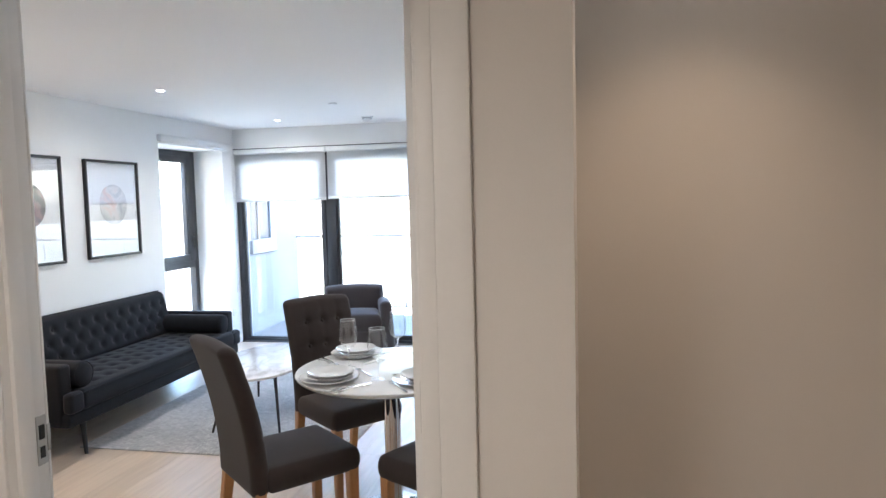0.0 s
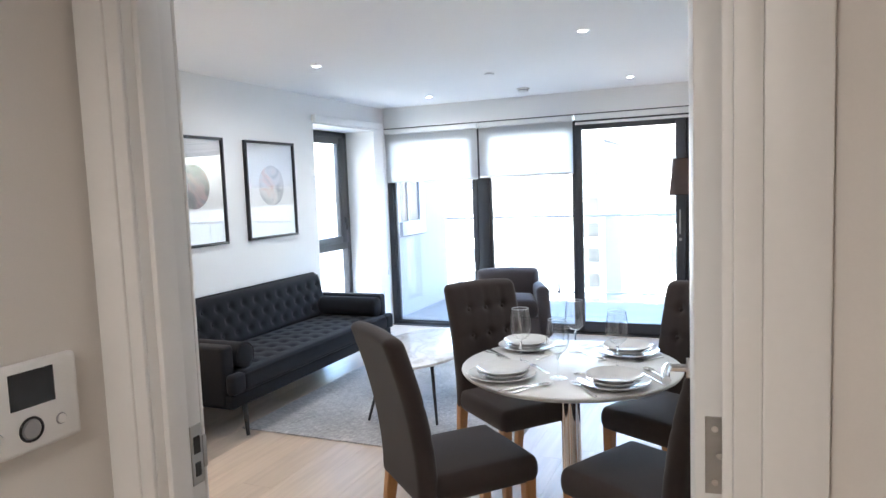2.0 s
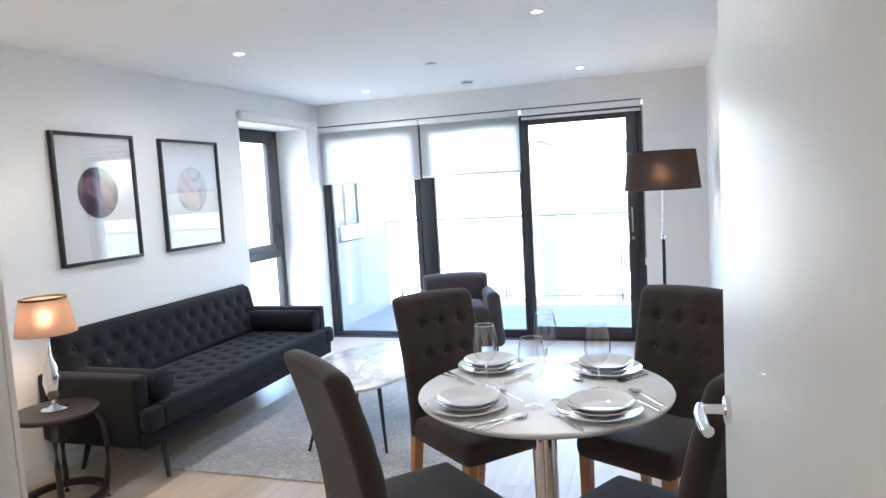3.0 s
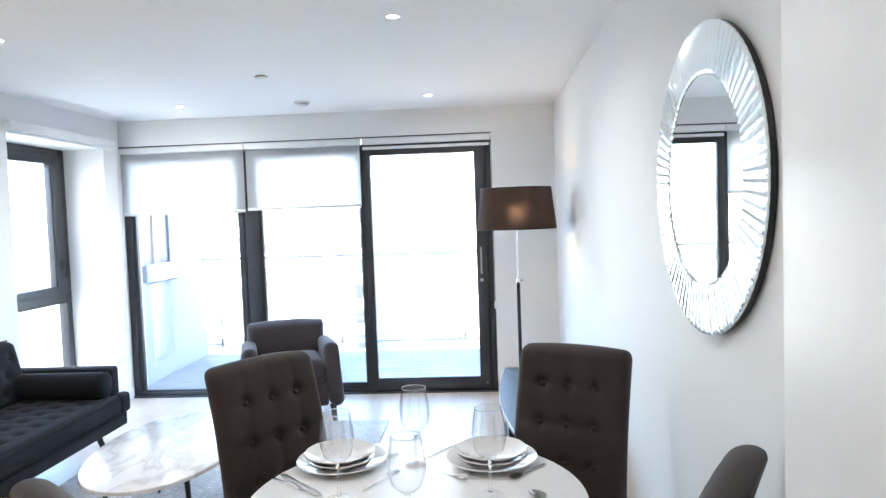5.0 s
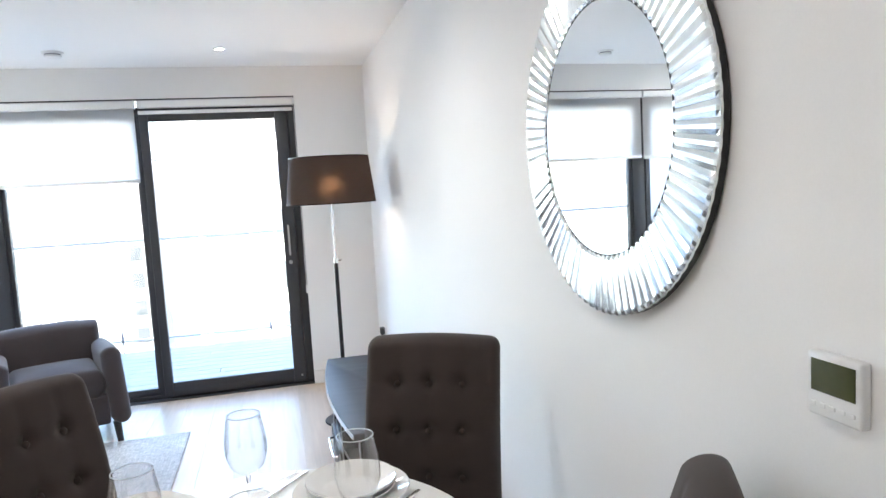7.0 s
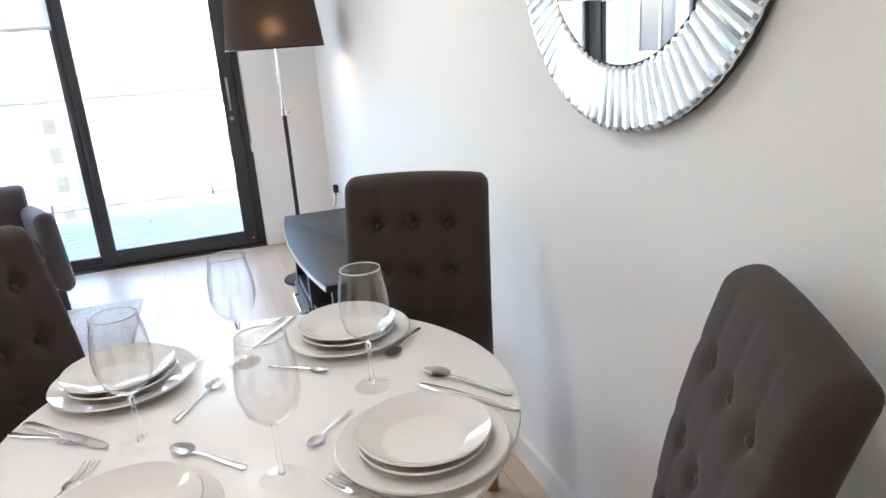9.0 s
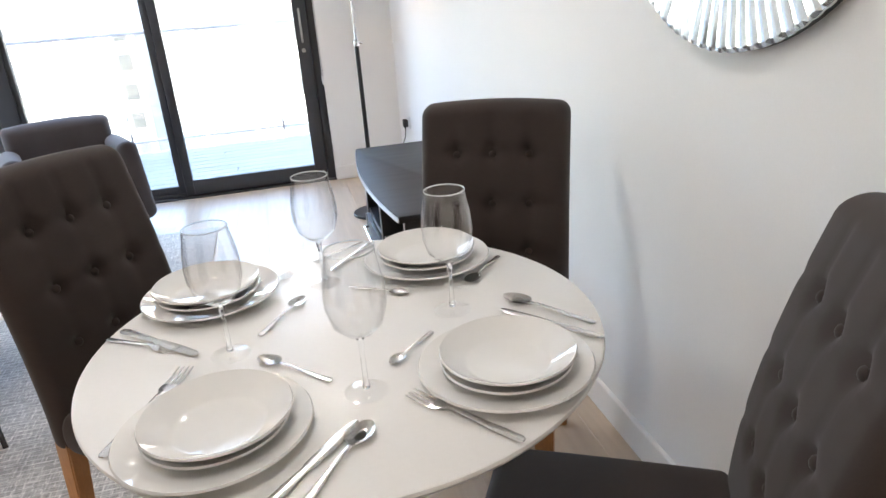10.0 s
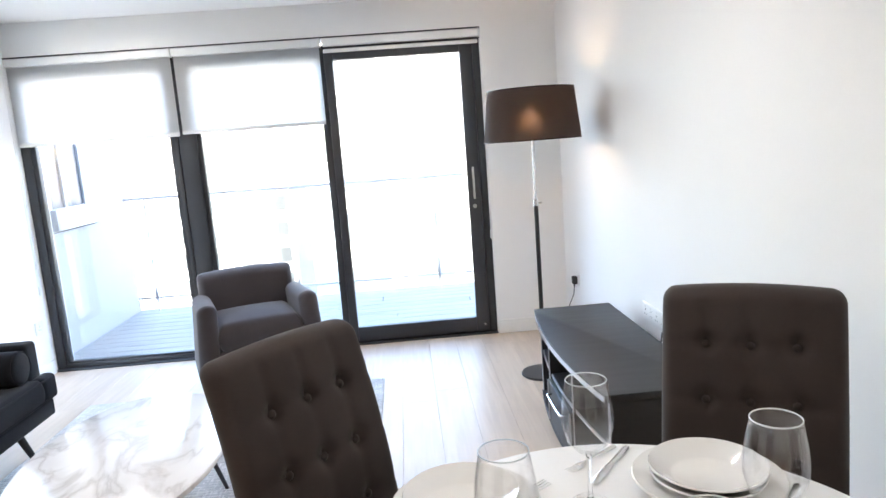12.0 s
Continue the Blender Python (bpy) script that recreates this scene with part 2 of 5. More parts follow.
def clouded(name, stops, seed, scale):
    """Printed clouds of ink."""
    m, n, l, p = material(name)
    tc, nz, ramp, mp = (n.new("ShaderNode" + k) for k in ("TexCoord", "TexNoise", "ValToRGB", "Mapping"))
    mp.inputs["Location"].default_value = (seed, seed * 2, seed)
    mp.inputs["Scale"].default_value = (2.0, 0.6, 1.0)
    l.new(tc.outputs["Object"], mp.inputs[0])
    l.new(mp.outputs[0], nz.inputs[0])
    nz.inputs["Scale"].default_value, nz.inputs["Detail"].default_value, nz.inputs["Distortion"].default_value = scale, 8, 1.0
    l.new(nz.outputs[0], ramp.inputs[0])
    e = ramp.color_ramp.elements
    e[0].position, e[0].color = stops[0][0], (*stops[0][1], 1)
    e[1].position, e[1].color = stops[-1][0], (*stops[-1][1], 1)
    for pos, col in stops[1:-1]:
        e.new(pos).color = (*col, 1)
    l.new(ramp.outputs[0], p.inputs["Base Color"])
    p.inputs["Roughness"].default_value = 0.7
    return m


WALL = surface("wall_paint", (0.83, 0.825, 0.815), 0.75, vary=0.012, scale=1.2, grain=260, bump=0.06, depth=0.001)
CEIL = surface("ceiling_paint", (0.90, 0.90, 0.90), 0.85, vary=0.012, scale=0.8, grain=220, bump=0.05, depth=0.001)
HALLW = surface("hall_paint", (0.74, 0.71, 0.67), 0.75, vary=0.012, scale=1.2, grain=260, bump=0.06, depth=0.001)
GLOSSW = surface("white_gloss_paint", (0.80, 0.79, 0.77), 0.40, vary=0.01, scale=2, grain=90, bump=0.03, depth=0.001)
DOORW = surface("door_paint", (0.80, 0.80, 0.79), 0.38, vary=0.01, scale=3, grain=25, bump=0.012, depth=0.001)
OAK = wood_planks("oak_boards", (0.59, 0.475, 0.365), (0.52, 0.41, 0.31), 0.38)
UNDER = surface("screed", (0.10, 0.08, 0.06), 0.9)
DECK = wood_planks("grey_decking", (0.30, 0.295, 0.285), (0.22, 0.217, 0.21), 0.7)
ANTH = surface("anthracite_frame", (0.036, 0.038, 0.043), 0.42, vary=0.04, scale=6, grain=400, bump=0.05, depth=0.0005)
CHAIRF = surface("brown_grey_linen", (0.041, 0.030, 0.0265), 0.85, vary=0.14, scale=5, grain=900, bump=0.25, sheen=0.12, depth=0.0008, spec=0.25)
SOFAF = surface("charcoal_wool", (0.0105, 0.0112, 0.0145), 0.9, vary=0.16, scale=4, grain=700, bump=0.3, sheen=0.06, depth=0.001, spec=0.2)
ARMF = surface("taupe_linen", (0.056, 0.048, 0.050), 0.88, vary=0.12, scale=5, grain=800, bump=0.25, sheen=0.25, depth=0.0008, spec=0.2)
BEECH = surface("honey_beech", (0.42, 0.20, 0.075), 0.4, vary=0.12, scale=3, grain=40, bump=0.06, stretch=(6, 6, 1), depth=0.0005)
BLACKM = surface("black_metal", (0.012, 0.012, 0.013), 0.4, vary=0.05, grain=300, bump=0.03, depth=0.0005)
BLACKW = surface("black_ash", (0.014, 0.0135, 0.014), 0.5, vary=0.12, scale=5, grain=60, bump=0.08, stretch=(1, 8, 1), depth=0.0005)
DARKW = surface("dark_wood", (0.022, 0.015, 0.012), 0.4, vary=0.15, scale=5, grain=50, bump=0.05, depth=0.0005)
SILVER = surface("silver_trim", (0.62, 0.62, 0.63), 0.3, metal=1.0, vary=0.03, grain=200, bump=0.02, depth=0.0003)
CHROME = surface("chrome", (0.80, 0.80, 0.81), 0.08, metal=1.0, vary=0.01, grain=30, bump=0)
STEEL = surface("cutlery_steel", (0.76, 0.75, 0.73), 0.24, metal=1.0, vary=0.03, scale=30, grain=300, bump=0)
BRUSHED = surface("brushed_steel", (0.50, 0.49, 0.47), 0.32, metal=1.0, vary=0.05, grain=250, bump=0.03, stretch=(1, 1, 12), depth=0.0003)
TABLEW = surface("white_lacquer", (0.78, 0.77, 0.75), 0.36, spec=0.35, vary=0.012, scale=4, grain=120, bump=0.02, depth=0.0004)
PORC = surface("porcelain", (0.78, 0.77, 0.745), 0.03, vary=0.01, scale=8, grain=60, bump=0, coat=0.3)
PLASTIC = surface("white_plastic", (0.80, 0.80, 0.79), 0.38, vary=0.01, grain=300, bump=0.02, depth=0.0003)
GREYP = surface("grey_plastic", (0.30, 0.30, 0.31), 0.4, vary=0.03, grain=200, bump=0)
SCREEN = surface("dark_screen", (0.018, 0.018, 0.020), 0.12, vary=0.05, bump=0)
LCD = surface("green_display", (0.055, 0.062, 0.020), 0.15, vary=0.06, bump=0)
MARBLE = marble("white_marble")
RUG = rug_cloth("grey_pile")
PAPER = surface("art_paper", (0.74, 0.74, 0.76), 0.8, vary=0.01, bump=0)
INK = clouded("violet_ink", [(0.40, (0.015, 0.012, 0.025)), (0.54, (0.045, 0.022, 0.05)), (0.62, (0.22, 0.11, 0.14)), (0.72, (0.06, 0.05, 0.10))], 3.0, 4.5)
PALE = clouded("pale_ink", [(0.3, (0.22, 0.24, 0.30)), (0.5, (0.62, 0.60, 0.62)), (0.6, (0.66, 0.48, 0.46)), (0.75, (0.40, 0.44, 0.50))], 7.0, 7.0)
MIRROR = surface("mirror_silver", (0.90, 0.92, 0.92), 0.02, metal=1.0, vary=0.0, bump=0)
MIRROR.node_tree.nodes["Principled BSDF"].inputs["Roughness"].default_value = 0.0
for link in list(MIRROR.node_tree.links):
    if link.to_socket.name == "Roughness":
        MIRROR.node_tree.links.remove(link)
FLUTE = surface("bevelled_mirror_strip", (0.90, 0.95, 0.945), 0.13, metal=0.85, vary=0.02, scale=12, grain=60, bump=0)
GLASS = pane_glass("window_glass")
PICGLASS = pane_glass("picture_glass", least=0.085)
RAILGLASS = pane_glass("balustrade_glass", (0.93, 0.97, 0.96))
BLIND = translucent("blind_cloth", (0.86, 0.86, 0.86), 0.78, 700)
SHADE = translucent("brown_shade", (0.060, 0.050, 0.047), 0.22, 500, (0.34, 0.235, 0.18), 0.2)
SHADE2 = translucent("beige_shade", (0.34, 0.27, 0.23), 0.5, 500, (0.52, 0.41, 0.35), 0.25)
INNER = surface("shade_lining", (0.75, 0.70, 0.62), 0.7, bump=0)
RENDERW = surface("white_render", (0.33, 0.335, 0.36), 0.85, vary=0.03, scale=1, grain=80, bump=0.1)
CITY = surface("pale_facade", (0.30, 0.30, 0.30), 0.85, vary=0.05, scale=0.2, grain=4, bump=0)
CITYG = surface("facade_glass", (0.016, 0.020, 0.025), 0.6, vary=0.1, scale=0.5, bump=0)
# facade glass paled so that farther windows wash out in the glare
CITYG_WASHED = surface("washed_out_facade_glass", (0.06, 0.066, 0.074), 0.6, vary=0.1, scale=0.5, bump=0)
GROUND = surface("far_ground", (0.20, 0.21, 0.19), 0.95, vary=0.2, scale=0.02, grain=0.5, bump=0)
DOWN = glow("downlight_glow", (1.0, 0.95, 0.88), 4)
BULB = glow("bulb_glow", (1.0, 0.66, 0.36), 6)
BOWL = pane_glass("wine_glass_bowl", (1.0, 1.0, 1.0), 3.0, 0.07, 0.5)
# opaque pale colour imitates the bright window light caught in the glass rim
RIM_GLINT = surface("pale_rim_glint", (0.72, 0.76, 0.76), 0.1, vary=0.01, bump=0)
WINE = material("wine_glass")[0]
wp = WINE.node_tree.nodes["Principled BSDF"]
wp.inputs["Transmission Weight"].default_value, wp.inputs["Roughness"].default_value = 1.0, 0.0
wp.inputs["IOR"].default_value = 1.45
wp.inputs["Base Color"].default_value = (0.99, 1.0, 1.0, 1)
PALEP = surface("pale_aluminium", (0.50, 0.52, 0.55), 0.5, vary=0.03, bump=0)
RAILP = surface("weathered_steel_rail", (0.60, 0.605, 0.61), 0.45, vary=0.08, scale=3, grain=120, bump=0.02)
PANEB = surface("balcony_pane", (0.10, 0.115, 0.14), 0.2, vary=0.05, bump=0)
RUBBER = surface("black_rubber", (0.015, 0.015, 0.015), 0.6, bump=0)

# ---- mesh helpers ----
def finish(name, bm, mat, parent=None, label="", smooth=None):
    me = bpy.data.meshes.new(name)
    bmesh.ops.recalc_face_normals(bm, faces=bm.faces)
    if smooth is not None:
        lim = radians(smooth)
        for f in bm.faces:
            f.smooth = True
        for e in bm.edges:
            if len(e.link_faces) == 2 and e.calc_face_angle(0) > lim:
                e.smooth = False
    bm.to_mesh(me)
    bm.free()
    if mat:
        me.materials.append(mat)
    ob = new(name, me)
    if parent:
        ob.parent = parent
    if label:
        ob["label"] = label
    return ob


def part(name, bm, mat, parent, label="", smooth=35):
    return finish(name, bm, mat, parent, label, smooth)


def empty(name, m, label, category, group=""):
    ob = new(name)
    ob.matrix_world = m
    return tagged(ob, label, category, group)


def join(bm, other):
    me = bpy.data.meshes.new("tmp")
    other.to_mesh(me)
    other.free()
    bm.from_mesh(me)
    bpy.data.meshes.remove(me)
    return bm


def box(lo, hi, bevel=0.0, seg=2):
    bm = bmesh.new()
    bmesh.ops.create_cube(bm, size=1)
    for v in bm.verts:
        v.co = Vector([lo[i] + (v.co[i] + 0.5) * (hi[i] - lo[i]) for i in range(3)])
    if bevel:
        bmesh.ops.bevel(bm, geom=list(bm.edges), offset=bevel, segments=seg, profile=0.5, affect="EDGES")
    return bm


def boxes(*list_of, bevel=0.0):
    bm = bmesh.new()
    for lo, hi in list_of:
        join(bm, box(lo, hi, bevel))
    return bm


def tube(a, b, ra, rb=None, n=20):
    """A round bar from a to b, with closed ends."""
    rb = ra if rb is None else rb
    a, b = Vector(a), Vector(b)
    bm = bmesh.new()
    bmesh.ops.create_cone(bm, cap_ends=True, segments=n, radius1=ra, radius2=rb, depth=(b - a).length)
    bmesh.ops.transform(bm, matrix=Matrix.Translation((a + b) / 2) @ (b - a).to_track_quat("Z", "Y").to_matrix().to_4x4(), verts=bm.verts)
    return bm


def lathe(profile, n=48, centre=(0, 0, 0)):
    """Turns a profile of (radius, height) about the upright axis."""
    bm = bmesh.new()
    rings = []
    for r, z in profile:
        if r < 1e-6:
            rings.append([bm.verts.new((centre[0], centre[1], centre[2] + z))])
        else:
            rings.append([bm.verts.new((centre[0] + r * math.cos(2 * math.pi * i / n), centre[1] + r * math.sin(2 * math.pi * i / n),
                                        centre[2] + z)) for i in range(n)])
    for p, q in zip(rings, rings[1:]):
        for i in range(n):
            j = (i + 1) % n
            if len(p) == 1 and len(q) == 1:
                continue
            if len(p) == 1:
                bm.faces.new((p[0], q[i], q[j]))
            elif len(q) == 1:
                bm.faces.new((p[i], p[j], q[0]))
            else:
                bm.faces.new((p[i], p[j], q[j], q[i]))
    return bm


def sweep(points, r, n=10):
    """A round cord along points."""
    bm = bmesh.new()
    pts = [Vector(p) for p in points]
    rings = []
    for i, p in enumerate(pts):
        d = (pts[min(i + 1, len(pts) - 1)] - pts[max(i - 1, 0)]).normalized()
        q = d.to_track_quat("Z", "Y").to_matrix()
        rings.append([bm.verts.new(p + q @ Vector((r * math.cos(2 * math.pi * k / n), r * math.sin(2 * math.pi * k / n), 0))) for k in range(n)])
    for a, b in zip(rings, rings[1:]):
        for k in range(n):
            bm.faces.new((a[k], a[(k + 1) % n], b[(k + 1) % n], b[k]))
    bm.faces.new(rings[0][::-1])
    bm.faces.new(rings[-1])
    return bm


def spread(length, edge, step):
    """Places along a length, close together at the two rounded edges."""
    e = [edge * (1 - math.cos(a * math.pi / 12)) for a in range(7)]
    mid = list(np.linspace(edge, length - edge, max(2, int((length - 2 * edge) / step) + 1)))
    return np.array(e[:-1] + mid + [length - v for v in reversed(e[:-1])])


def pillow(w, h, t, edge, step, tufts=(), deep=0.02, wide=0.03, lines=(), bend=None, both=False, crown=0.0, corner=0.03, bow=0.0):
    """An upholstered slab, w along x, h along z, t thick in y, with rounded edges; tufts: (x, z) dimples on its +y face; lines: creases."""
    xs, zs = spread(w, edge, step), spread(h, edge, step)
    X, Z = np.meshgrid(xs, zs, indexing="ij")

    def f(d):
        return np.sqrt(np.clip(1 - (1 - np.clip(d / edge, 0, 1)) ** 2, 0, 1))
    H = t / 2 * np.minimum(f(np.minimum(X, w - X)), 1) * f(np.minimum(Z, h - Z))
    X = X - w / 2
    D = np.zeros_like(X)
    for a, b in tufts:
        D += deep * np.exp(-((X - a) ** 2 + (Z - b) ** 2) / wide ** 2)
    L = np.zeros_like(X)
    for (ax, az), (bx, bz), dl in lines:
        ux, uz = bx - ax, bz - az
        s = np.clip(((X - ax) * ux + (Z - az) * uz) / (ux * ux + uz * uz + 1e-9), 0, 1)
        L = np.maximum(L, dl * np.exp(-((X - ax - s * ux) ** 2 + (Z - az - s * uz) ** 2) / (0.011 ** 2)))
    C = crown * (1 - (2 * X / w) ** 2) * (1 - (2 * Z / h - 1) ** 2)
    front = H + C - np.minimum(D + L, 1.6 * deep if deep else 1)
    off = np.vectorize(bend)(Z) if bend else 0 * Z
    cx, cz = np.clip(np.abs(X) - (w / 2 - corner), 0, None), np.clip(np.abs(Z - h / 2) - (h / 2 - corner), 0, None)
    X = X - np.sign(X) * cx * (1 - np.sqrt(1 - (cz / corner) ** 2 / 2))
    Z = Z - np.sign(Z - h / 2) * cz * (1 - np.sqrt(1 - (cx / corner) ** 2 / 2))
    Z = Z + bow * (1 - (2 * X / w) ** 2) * np.clip(Z / h, 0, 1) ** 2
    bm = bmesh.new()
    nx, nz = X.shape
    F = [[None] * nz for _ in range(nx)]
    B = [[None] * nz for _ in range(nx)]
    for i in range(nx):
        for j in range(nz):
            rim = i in (0, nx - 1) or j in (0, nz - 1)
            F[i][j] = bm.verts.new((X[i, j], (0 if rim else front[i, j]) + off[i, j], Z[i, j]))
            B[i][j] = F[i][j] if rim else bm.verts.new((X[i, j], -(front if both else H)[i, j] + off[i, j], Z[i, j]))
    for i in range(nx - 1):
        for j in range(nz - 1):
            bm.faces.new((F[i][j], F[i][j + 1], F[i + 1][j + 1], F[i + 1][j]))
            bm.faces.new((B[i][j], B[i + 1][j], B[i + 1][j + 1], B[i][j + 1]))
    return bm


def moved(bm, m):
    bmesh.ops.transform(bm, matrix=m, verts=bm.verts)
    return bm


def button(r):
    return lathe([(0, 0.6 * r), (0.5 * r, 0.5 * r), (0.85 * r, 0.25 * r), (r, 0), (0.8 * r, -0.3 * r), (0, -0.4 * r)], 12)


def structure(name, bm, mat, label, smooth=None):
    return tagged(finish(name, bm, mat, None, "", smooth), label, name.split("_")[0], "", "structure")


def outline(points, z0, z1, bevel=0.0):
    """An upright slab over a closed outline of (x, y)."""
    bm = bmesh.new()
    f = bm.faces.new([bm.verts.new((x, y, z0)) for x, y in points])
    ex = bmesh.ops.extrude_face_region(bm, geom=[f])
    for g in ex["geom"]:
        if isinstance(g, bmesh.types.BMVert):
            g.co.z = z1
    if bevel:
        bmesh.ops.recalc_face_normals(bm, faces=bm.faces)
        es = [e for e in bm.edges if len(e.link_faces) == 2 and e.calc_face_angle(0) > 1.2]
        bmesh.ops.bevel(bm, geom=es, offset=bevel, segments=2, profile=0.5, affect="EDGES")
    return bm


# ---- the setting ----
XL, XR, YN, YS, H = -3.69, 0.01, 0.0, -5.70, 2.39      # room: left and right walls, window wall, door wall, ceiling
YH = -5.807                                            # hall face of the door wall
WX0, WX1, WTOP = -3.70, -0.51, 2.175                   # the wide window
DX0, DX1, DTOP = -1.059, -0.167, 2.04                    # doorway

structure("wall_north", boxes(((XL - 0.5, 0, WTOP), (XR + 0.1, 0.3, H + 0.1)), ((WX1, 0, -0.1), (XR + 0.1, 0.3, WTOP)),
          ((XL - 0.5, 0, -0.1), (WX0, 0.3, WTOP))), WALL, "white painted wall round the wide window")
structure("wall_east", box((XR, YS, -0.1), (XR + 0.09, 0, H + 0.1)), WALL, "plain white painted long wall")
LY0, LY1, LTOP, LX = -1.365, -0.235, 2.14, -4.03       # window recess in the left wall
structure("wall_west", boxes(((XL - 0.5, YS, -0.1), (XL, LY0, H + 0.1)), ((XL - 0.5, LY0, LTOP), (XL, LY1, H + 0.1)),
          ((XL - 0.5, LY1, -0.1), (XL, 0, H + 0.1)), ((XL - 0.5, LY0, -0.1), (XL, LY1, 0.06))), WALL, "white painted wall with a deep window recess")
structure("wall_south", boxes(((XL - 0.5, YH, -0.1), (DX0 - 0.03, YS, H + 0.1)), ((DX1 + 0.03, YH, -0.1), (XR + 0.09, YS, H + 0.1)),
          ((DX0 - 0.03, YH, DTOP + 0.03), (DX1 + 0.03, YS, H + 0.1))), HALLW, "off-white painted wall with the doorway")
structure("ceiling", boxes(((XL - 0.5, YH, H), (XR + 0.09, 0, H + 0.25))), CEIL, "flat white ceiling with recessed downlights")
structure("ceiling_hall", boxes(((-1.265, -8.3, H), (1.7, YH, H + 0.25)), ((XR + 0.09, YH, H), (1.7, -4.9, H + 0.25))), CEIL, "flat white hall ceiling")
structure("wall_hall_west", box((-1.265, -8.3, -0.1), (-1.165, YH, H)), HALLW, "plain off-white hall wall")
structure("wall_hall_south", box((-1.265, -8.4, -0.1), (1.8, -8.3, H)), HALLW, "plain off-white hall wall")
structure("wall_hall_east", box((1.7, -8.3, -0.1), (1.8, -4.9, H)), HALLW, "plain off-white hall wall")
structure("wall_hall_north", box((XR + 0.09, -5.0, -0.1), (1.8, -4.9, H)), HALLW, "beige-lit hall wall under a downlight")
structure("floor", boxes(((XL - 0.45, YS, -0.12), (XR, 0.0, -0.016)), ((WX0, 0.0, -0.12), (WX1, 0.25, -0.016)), ((-1.165, -8.3, -0.12), (1.7, YS, -0.016)),
          ((XR + 0.09, YS, -0.12), (1.7, -5.0, -0.016))), UNDER, "light oak plank floor")

# skirting
SK = 0.1
sk = bmesh.new()
for lo, hi in (((XR - 0.016, -5.66, 0), (XR, -0.016, SK)), ((WX1 + 0.004, -0.016, 0), (XR, 0, SK)), ((XL, YS + 0.016, 0), (XL + 0.016, LY0, SK)), ((XL, LY1, 0), (XL + 0.016, -0.002, SK)),
               ((XL, YS, 0), (DX0 - 0.095, YS + 0.016, SK)), ((DX1 + 0.095, YS, 0), (XR - 0.016, YS + 0.016, SK))):
    join(sk, box(lo, hi, 0.003, 1))
structure("baseboard", sk, GLOSSW, "white painted square-edged skirting board", 30)
sk = bmesh.new()
for lo, hi in (((-1.165, -8.3, 0), (-1.149, YH - 0.022, SK)), ((DX1 + 0.099, YH - 0.016, 0), (0.116, YH, SK)), ((XR + 0.09, -5.016, 0), (1.7, -5.0, SK))):
    join(sk, box(lo, hi, 0.003, 1))
structure("baseboard_hall", sk, GLOSSW, "white painted hall skirting board", 30)


def architrave(name, y, out, wide):
    """Moulded door casing on one face of the wall."""
    bm = bmesh.new()
    steps = ((0.0, 0.03, 0.009), (0.03, 0.0935, 0.013))
    for a, b, d in steps:
        y0, y1 = sorted((y, y + out * d))
        join(bm, box((DX0 - b, y0, 0), (DX0 - a, y1, DTOP + a), 0.003, 2))
        c = wide if b > 0.05 else b
        join(bm, box((DX1 + a, y0, 0), (DX1 + c, y1, DTOP + a), 0.003, 2))
        join(bm, box((DX0 - b, y0, DTOP + a), (DX1 + c, y1, DTOP + b), 0.003, 2))
    return structure(name, bm, GLOSSW, "white painted moulded door casing", 30)


architrave("trim_hall", YH, -1, 0.0955)
architrave("trim_room", YS, 1, 0.095)
lining = boxes(((DX0 - 0.03, YH, 0), (DX0, YS, DTOP + 0.03)), ((DX1, YH, 0), (DX1 + 0.03, YS, DTOP + 0.03)), ((DX0, YH, DTOP), (DX1, YS, DTOP + 0.03)),
               ((DX0, YH + 0.02, 0), (DX0 + 0.012, YS - 0.042, DTOP)), ((DX1 - 0.012, YH + 0.02, 0), (DX1, YS - 0.042, DTOP)), bevel=0.002)
frame_1 = structure("door_frame", lining, GLOSSW, "white painted door lining with stops", 30)
strike = empty("strike_plate", pose(DX0 + 0.0005, YS - 0.018, 1.05), "satin steel strike plate on the door lining", "strike plate")
part("plate", box((0, -0.014, -0.055), (0.003, 0.014, 0.055), 0.001, 1), BRUSHED, strike)
part("keep", box((0.001, -0.008, 0.002), (0.0045, 0.008, 0.034), 0.001, 1), RUBBER, strike, "dark latch hole")
part("keep", box((0.001, -0.007, -0.04), (0.0045, 0.007, -0.014), 0.001, 1), RUBBER, strike, "dark latch hole")
part("lip", box((0.0, 0.0145, -0.03), (0.004, 0.024, 0.03), 0.0015, 2), BRUSHED, strike, "curved steel lip")


